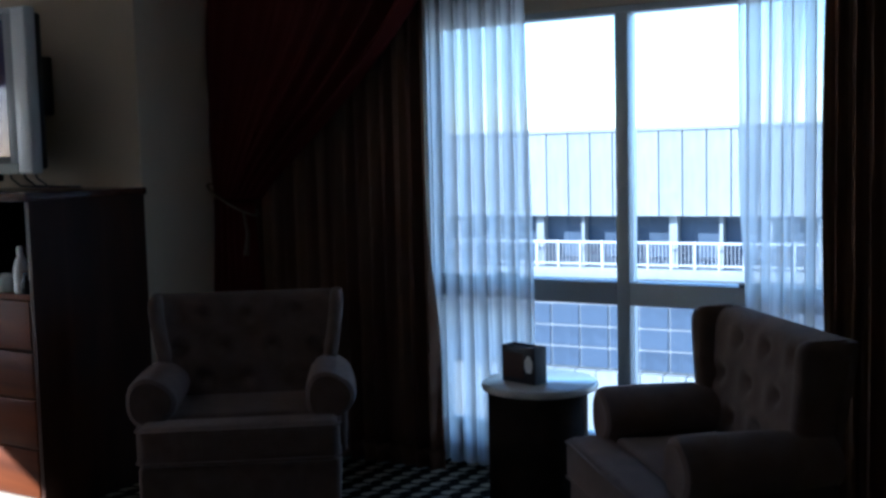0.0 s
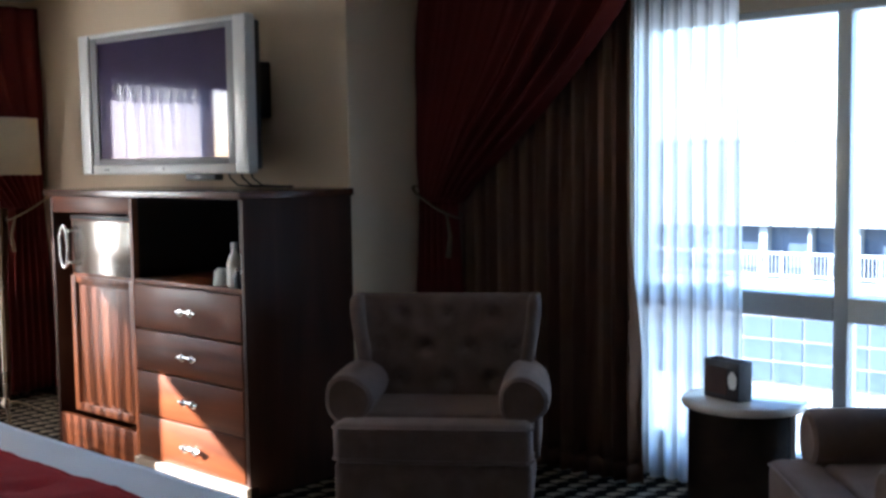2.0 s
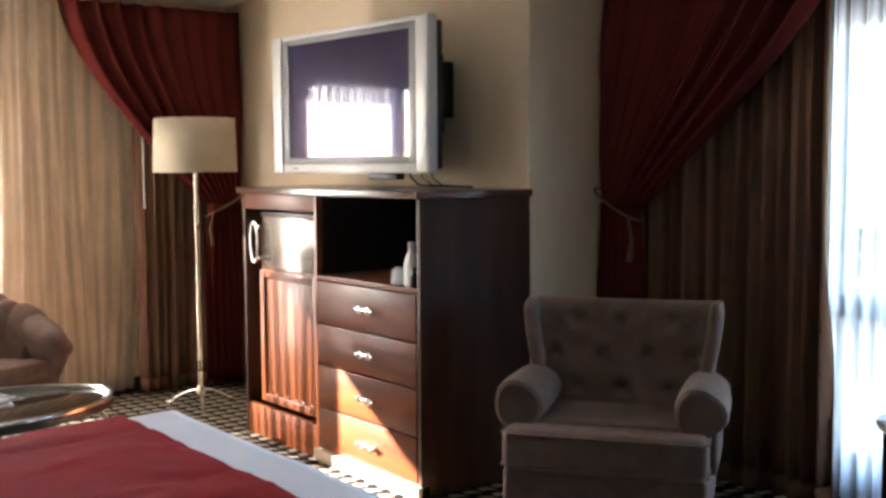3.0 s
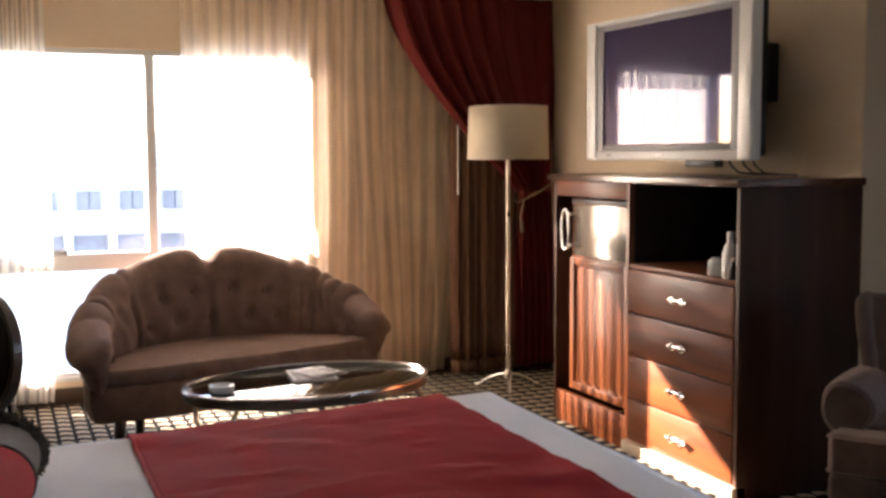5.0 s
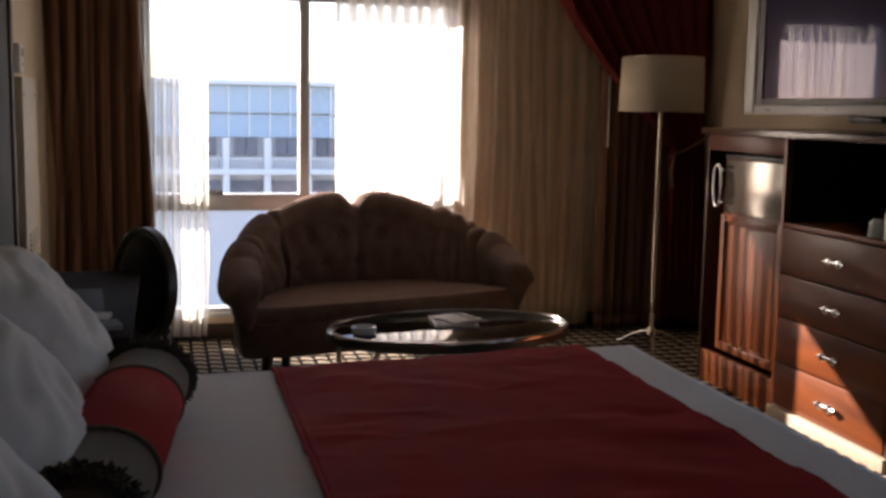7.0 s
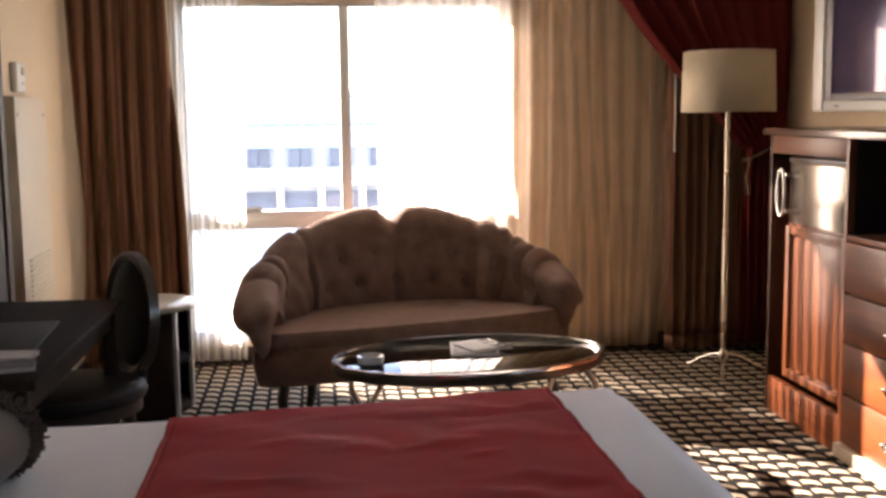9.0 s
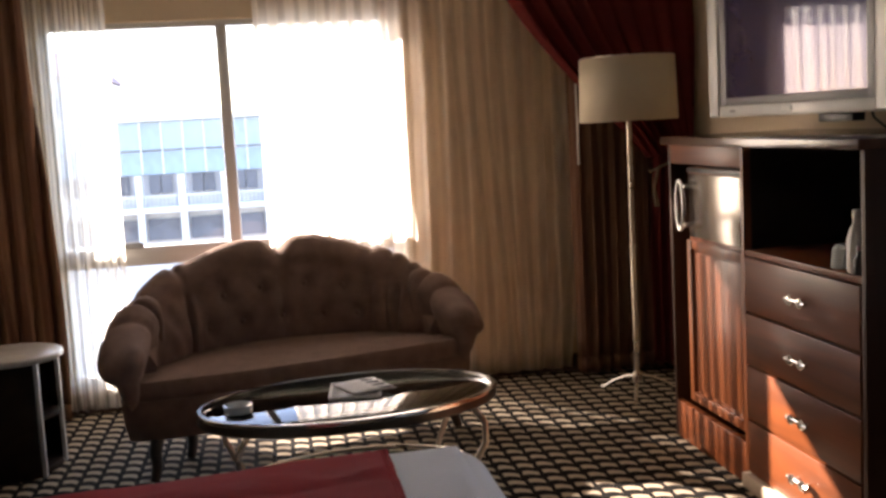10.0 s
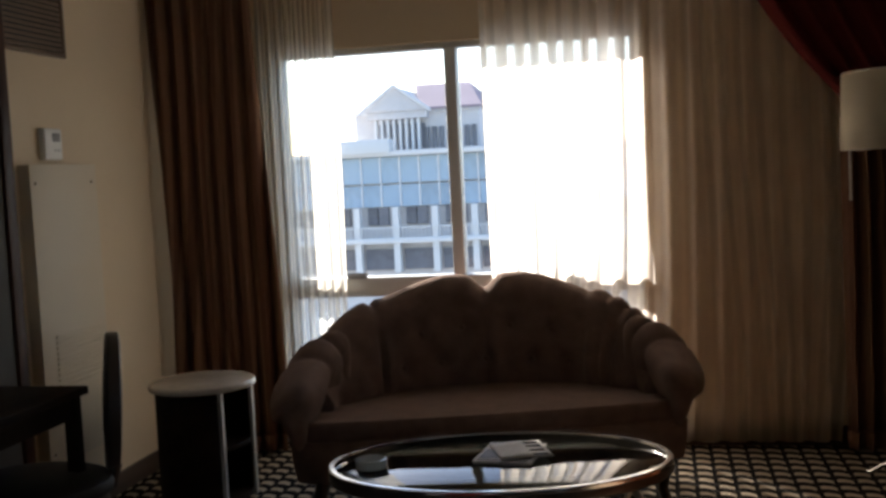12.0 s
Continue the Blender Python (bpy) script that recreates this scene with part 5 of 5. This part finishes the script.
part("button", block(B(), 0.0295, 0.034, 0.095, 0.115, 0.035, 0.045, 0.001), M_SILVER, th_)

ap = thing("access_panel", pose(XL, 5.655, 0.28), "cream wall panel with a louvred vent near its foot", "wall panel")
part("panel", block(B(), 0.0005, 0.055, 0.0, 0.51, 0.0, 1.215, 0.003), M_PANEL, ap)
bm = B()
for k in range(11):
    block(bm, 0.054, 0.062, 0.10, 0.46, 0.29 + 0.022 * k, 0.302 + 0.022 * k, 0.002)
part("louvre", bm, M_PANEL, ap, "louvred air slots")
for y, z in ((0.035, 1.14), (0.465, 1.14), (0.035, 0.05), (0.465, 0.05)):
    bm = B()
    s = bmesh.ops.create_uvsphere(bm, u_segments=8, v_segments=6, radius=0.007)["verts"]
    for v in s:
        v.co = Vector((0.055 + v.co.x * 0.5, y + v.co.y, z + v.co.z))
    part("screw", bm, M_VENT, ap)

vt = thing("air_vent", pose(XL, 5.60, 1.945), "brown louvred air vent high on the wall", "vent")
bm = B()
for y0, y1, z0, z1 in ((0, 0.46, 0, 0.02), (0, 0.46, 0.28, 0.30), (0, 0.02, 0.02, 0.28), (0.44, 0.46, 0.02, 0.28)):
    block(bm, 0.0005, 0.016, y0, y1, z0, z1, 0.003)
part("frame", bm, M_VENT, vt)
part("backing", block(B(), 0.0005, 0.004, 0.02, 0.44, 0.02, 0.28), M_INSIDE, vt)
for k in range(12):
    bm = B()
    block(bm, 0.004, 0.012, 0.021, 0.439, 0.026 + 0.0212 * k, 0.040 + 0.0212 * k, 0.002)
    part("slat", bm, M_VENT, vt)

door = thing("door_1", pose(XL, 4.63, 0), "closed dark grey connecting door behind the desk", "door", kind="structure")
part("door_leaf", block(B(), 0.001, 0.018, 0.066, 0.90, 0.01, 2.05, 0.003), M_DOOR, door)
bm = B()
block(bm, 0.001, 0.030, 0.0, 0.065, 0.0, 2.12, 0.005)
block(bm, 0.001, 0.030, 0.901, 0.966, 0.0, 2.12, 0.005)
block(bm, 0.001, 0.030, 0.065, 0.901, 2.052, 2.12, 0.005)
part("door_casing", bm, M_WOODS, door, "dark wooden casing")


# ---------------------------------------------------------------- outside
GZ = -14.0
whole("ground", block(B(), -900, 900, -900, 900, GZ - 1, GZ), M_GROUND, kind="structure", smooth=False)


def piece(name, me, parent, x, y, z, sx=1, sy=1, sz=1):
    ob = new(name, me)
    ob.parent = parent
    ob.location, ob.scale = (x, y, z), (sx, sy, sz)
    return ob


def unit(material, bevel=0.0):
    bm = block(B(), -0.5, 0.5, -0.5, 0.5, 0, 1, bevel)
    me = bpy.data.meshes.new("unit")
    bm.to_mesh(me)
    bm.free()
    me.materials.append(material)
    return me


def concrete_building():
    """A precast concrete block with a recessed balcony storey; local x runs along its front, -y faces the room."""
    t = thing("concrete_building", pose(38, 14, 0, 0, 0, -90 + 4), "pale precast concrete building with railed balcony windows", "building")
    bm = B()
    block(bm, -22, 22, 0.9, 18, GZ, 2.0)
    part("wall", bm, M_CONC, t, smooth=False)
    slab, glass, joint = unit(M_CONC, 0.01), unit(M_BGLASS), unit(M_DARKJOINT)
    for i in range(-24, 25):
        piece("panel", slab, t, i * 0.86, 0.45, -1.05, 0.815, 0.9, 3.08)
    part("panel_backing", block(B(), -22, 22, 0.35, 0.9, -1.05, 2.0), M_DARKJOINT, t, smooth=False)
    part("coping", block(B(), -22, 22, -0.06, 1.2, 2.03, 2.18, 0.02), M_CONC, t)
    part("balcony_slab", block(B(), -22, 22, -0.1, 0.9, -3.35, -2.98, 0.02), M_CONC, t)
    for i in range(-12, 13):
        x = i * 1.72
        piece("window", glass, t, x, 0.86, -2.95, 1.58, 0.06, 1.85)
        piece("column", slab, t, x + 0.86, 0.62, -2.98, 0.12 if i % 3 else 0.30, 0.5, 1.93)
    bm = B()
    block(bm, -22, 22, -0.02, 0.04, -2.06, -1.98)
    block(bm, -22, 22, -0.02, 0.04, -2.86, -2.80)
    for i in range(-25, 26):
        block(bm, i * 0.86 - 0.035, i * 0.86 + 0.035, -0.03, 0.05, -2.98, -1.96)
    for i in range(-160, 161):
        block(bm, i * 0.1365 - 0.009, i * 0.1365 + 0.009, 0.0, 0.02, -2.82, -2.05)
    part("balcony_rail", bm, M_RAILG, t, "white balcony railing", smooth=False)
    part("spandrel", block(B(), -22, 22, 0.05, 0.9, -3.62, -3.35), M_CONC, t, smooth=False)
    for r, (z0, z1) in enumerate(((-4.42, -3.66), (-5.28, -4.5), (-6.1, -5.36), (-6.9, -6.18))):
        for i in range(-18, 19):
            piece("window", glass, t, i * 1.16, 0.80, z0, 1.06, 0.1, z1 - z0)
    part("storefront_frame", block(B(), -22, 22, 0.80, 0.9, -6.95, -3.62), M_GREYFR, t, smooth=False)
    for i in range(-24, 25):
        piece("panel", slab, t, i * 0.86, 0.62, -10.0, 0.82, 0.5, 3.0)
    return t


concrete_building()


def glazed_building():
    """A glazed block with columns, and a gabled storey behind it; local -y faces the room."""
    t = thing("glazed_building", pose(0, 50, 0), "pale building with blue glazing, columns and gabled roof", "building")
    part("wall", block(B(), -16, 16, 1.0, 20, GZ, 2.3), M_BRICKB, t, smooth=False)
    glass, dark, col = unit(M_CURT), unit(M_BWIN), unit(M_RAILW)
    white = unit(M_BRICKB)
    for i in range(-17, 18):
        x = i * 0.92
        piece("window", glass, t, x, 0.9, 1.02, 0.84, 0.25, 1.2)
        piece("window", glass, t, x, 0.9, -0.08, 0.84, 0.25, 1.0)
    for i in range(-8, 9):
        x = i * 1.85 + 0.3
        piece("window", dark, t, x - 0.26, 0.9, -0.92, 0.46, 0.25, 0.80)
        piece("window", dark, t, x + 0.26, 0.9, -0.92, 0.46, 0.25, 0.80)
        piece("window", dark, t, x, 0.9, -3.0, 1.35, 0.25, 0.95)
        piece("column", col, t, x + 0.925, 0.55, -3.1, 0.30, 0.4, 3.0)
    bm = B()
    block(bm, -16, 16, 0.3, 0.36, -1.05, -1.0)
    block(bm, -16, 16, 0.3, 0.36, -1.55, -1.50)
    for i in range(-90, 91):
        block(bm, i * 0.177 - 0.02, i * 0.177 + 0.02, 0.31, 0.35, -1.52, -1.02)
    part("balcony_rail", bm, M_RAILW, t, smooth=False)
    part("balcony_slab", block(B(), -16, 16, 0.2, 1.0, -1.75, -1.55, 0.01), M_RAILW, t)
    part("cornice", block(B(), -16, 16, 0.4, 1.2, 2.25, 2.5, 0.03), M_RAILW, t)
    for i in range(-17, 18):
        piece("fin", col, t, i * 0.92 + 0.46, 0.80, -0.08, 0.07, 0.2, 2.3)
    part("parapet", block(B(), -13.4, -10.0, 0.2, 1.2, 2.4, 3.05, 0.03), M_RAILW, t, "plain white parapet")
    # gabled storey behind
    part("upper_wall", block(B(), -12.3, -6.2, 3.0, 16, 2.3, 4.40), M_BRICKB, t, smooth=False)
    for i in range(6):
        if i % 4 != 3:
            piece("window", dark, t, -8.75 + 0.36 * i + 0.5 * (i // 4), 2.95, 2.6, 0.22, 0.2, 1.0)
    for i in range(8):
        piece("column", col, t, -11.15 + 0.30 * i, 2.55, 2.3, 0.13, 0.2, 1.72)
        piece("window", dark, t, -11.0 + 0.30 * i, 2.95, 2.6, 0.17, 0.2, 1.2)
    part("entablature", block(B(), -11.5, -8.6, 2.3, 3.0, 4.02, 4.38, 0.03), M_BRICKB, t)
    part("cornice", block(B(), -12.4, -6.1, 2.8, 3.2, 4.30, 4.46, 0.03), M_RAILW, t)
    bm = B()
    a = [bm.verts.new(q) for q in ((-9.0, 2.6, 4.46), (-6.0, 2.6, 4.46), (-7.2, 6.5, 5.85), (-10.0, 6.5, 5.85), (-10.0, 12, 4.46), (-6.0, 12, 4.46))]
    for q in ((0, 1, 2, 3), (3, 2, 5, 4), (1, 5, 2)):
        bm.faces.new([a[k] for k in q])
    thicken(part("roof", bm, M_ROOF, t, "purple-grey slate roof", smooth=False), 0.12)
    bm = B()
    g0 = [bm.verts.new(q) for q in ((-11.6, 2.2, 4.40), (-8.55, 2.2, 4.40), (-10.08, 2.2, 5.50), (-11.6, 7.0, 4.40), (-8.55, 7.0, 4.40), (-10.08, 8.0, 5.50))]
    for q in ((0, 1, 2), (0, 2, 5, 3), (1, 4, 5, 2)):
        bm.faces.new([g0[k] for k in q])
    thicken(part("gable", bm, M_BRICKB, t, "white triangular gable", smooth=False), 0.12)
    for sgn in (-1, 1):
        bm = B()
        rod(bm, [(-10.08 + sgn * 1.72, 2.05, 4.36), (-10.08, 2.05, 5.58)], 0.09, 6)
        part("gable_trim", bm, M_RAILW, t)
    return t


glazed_building()
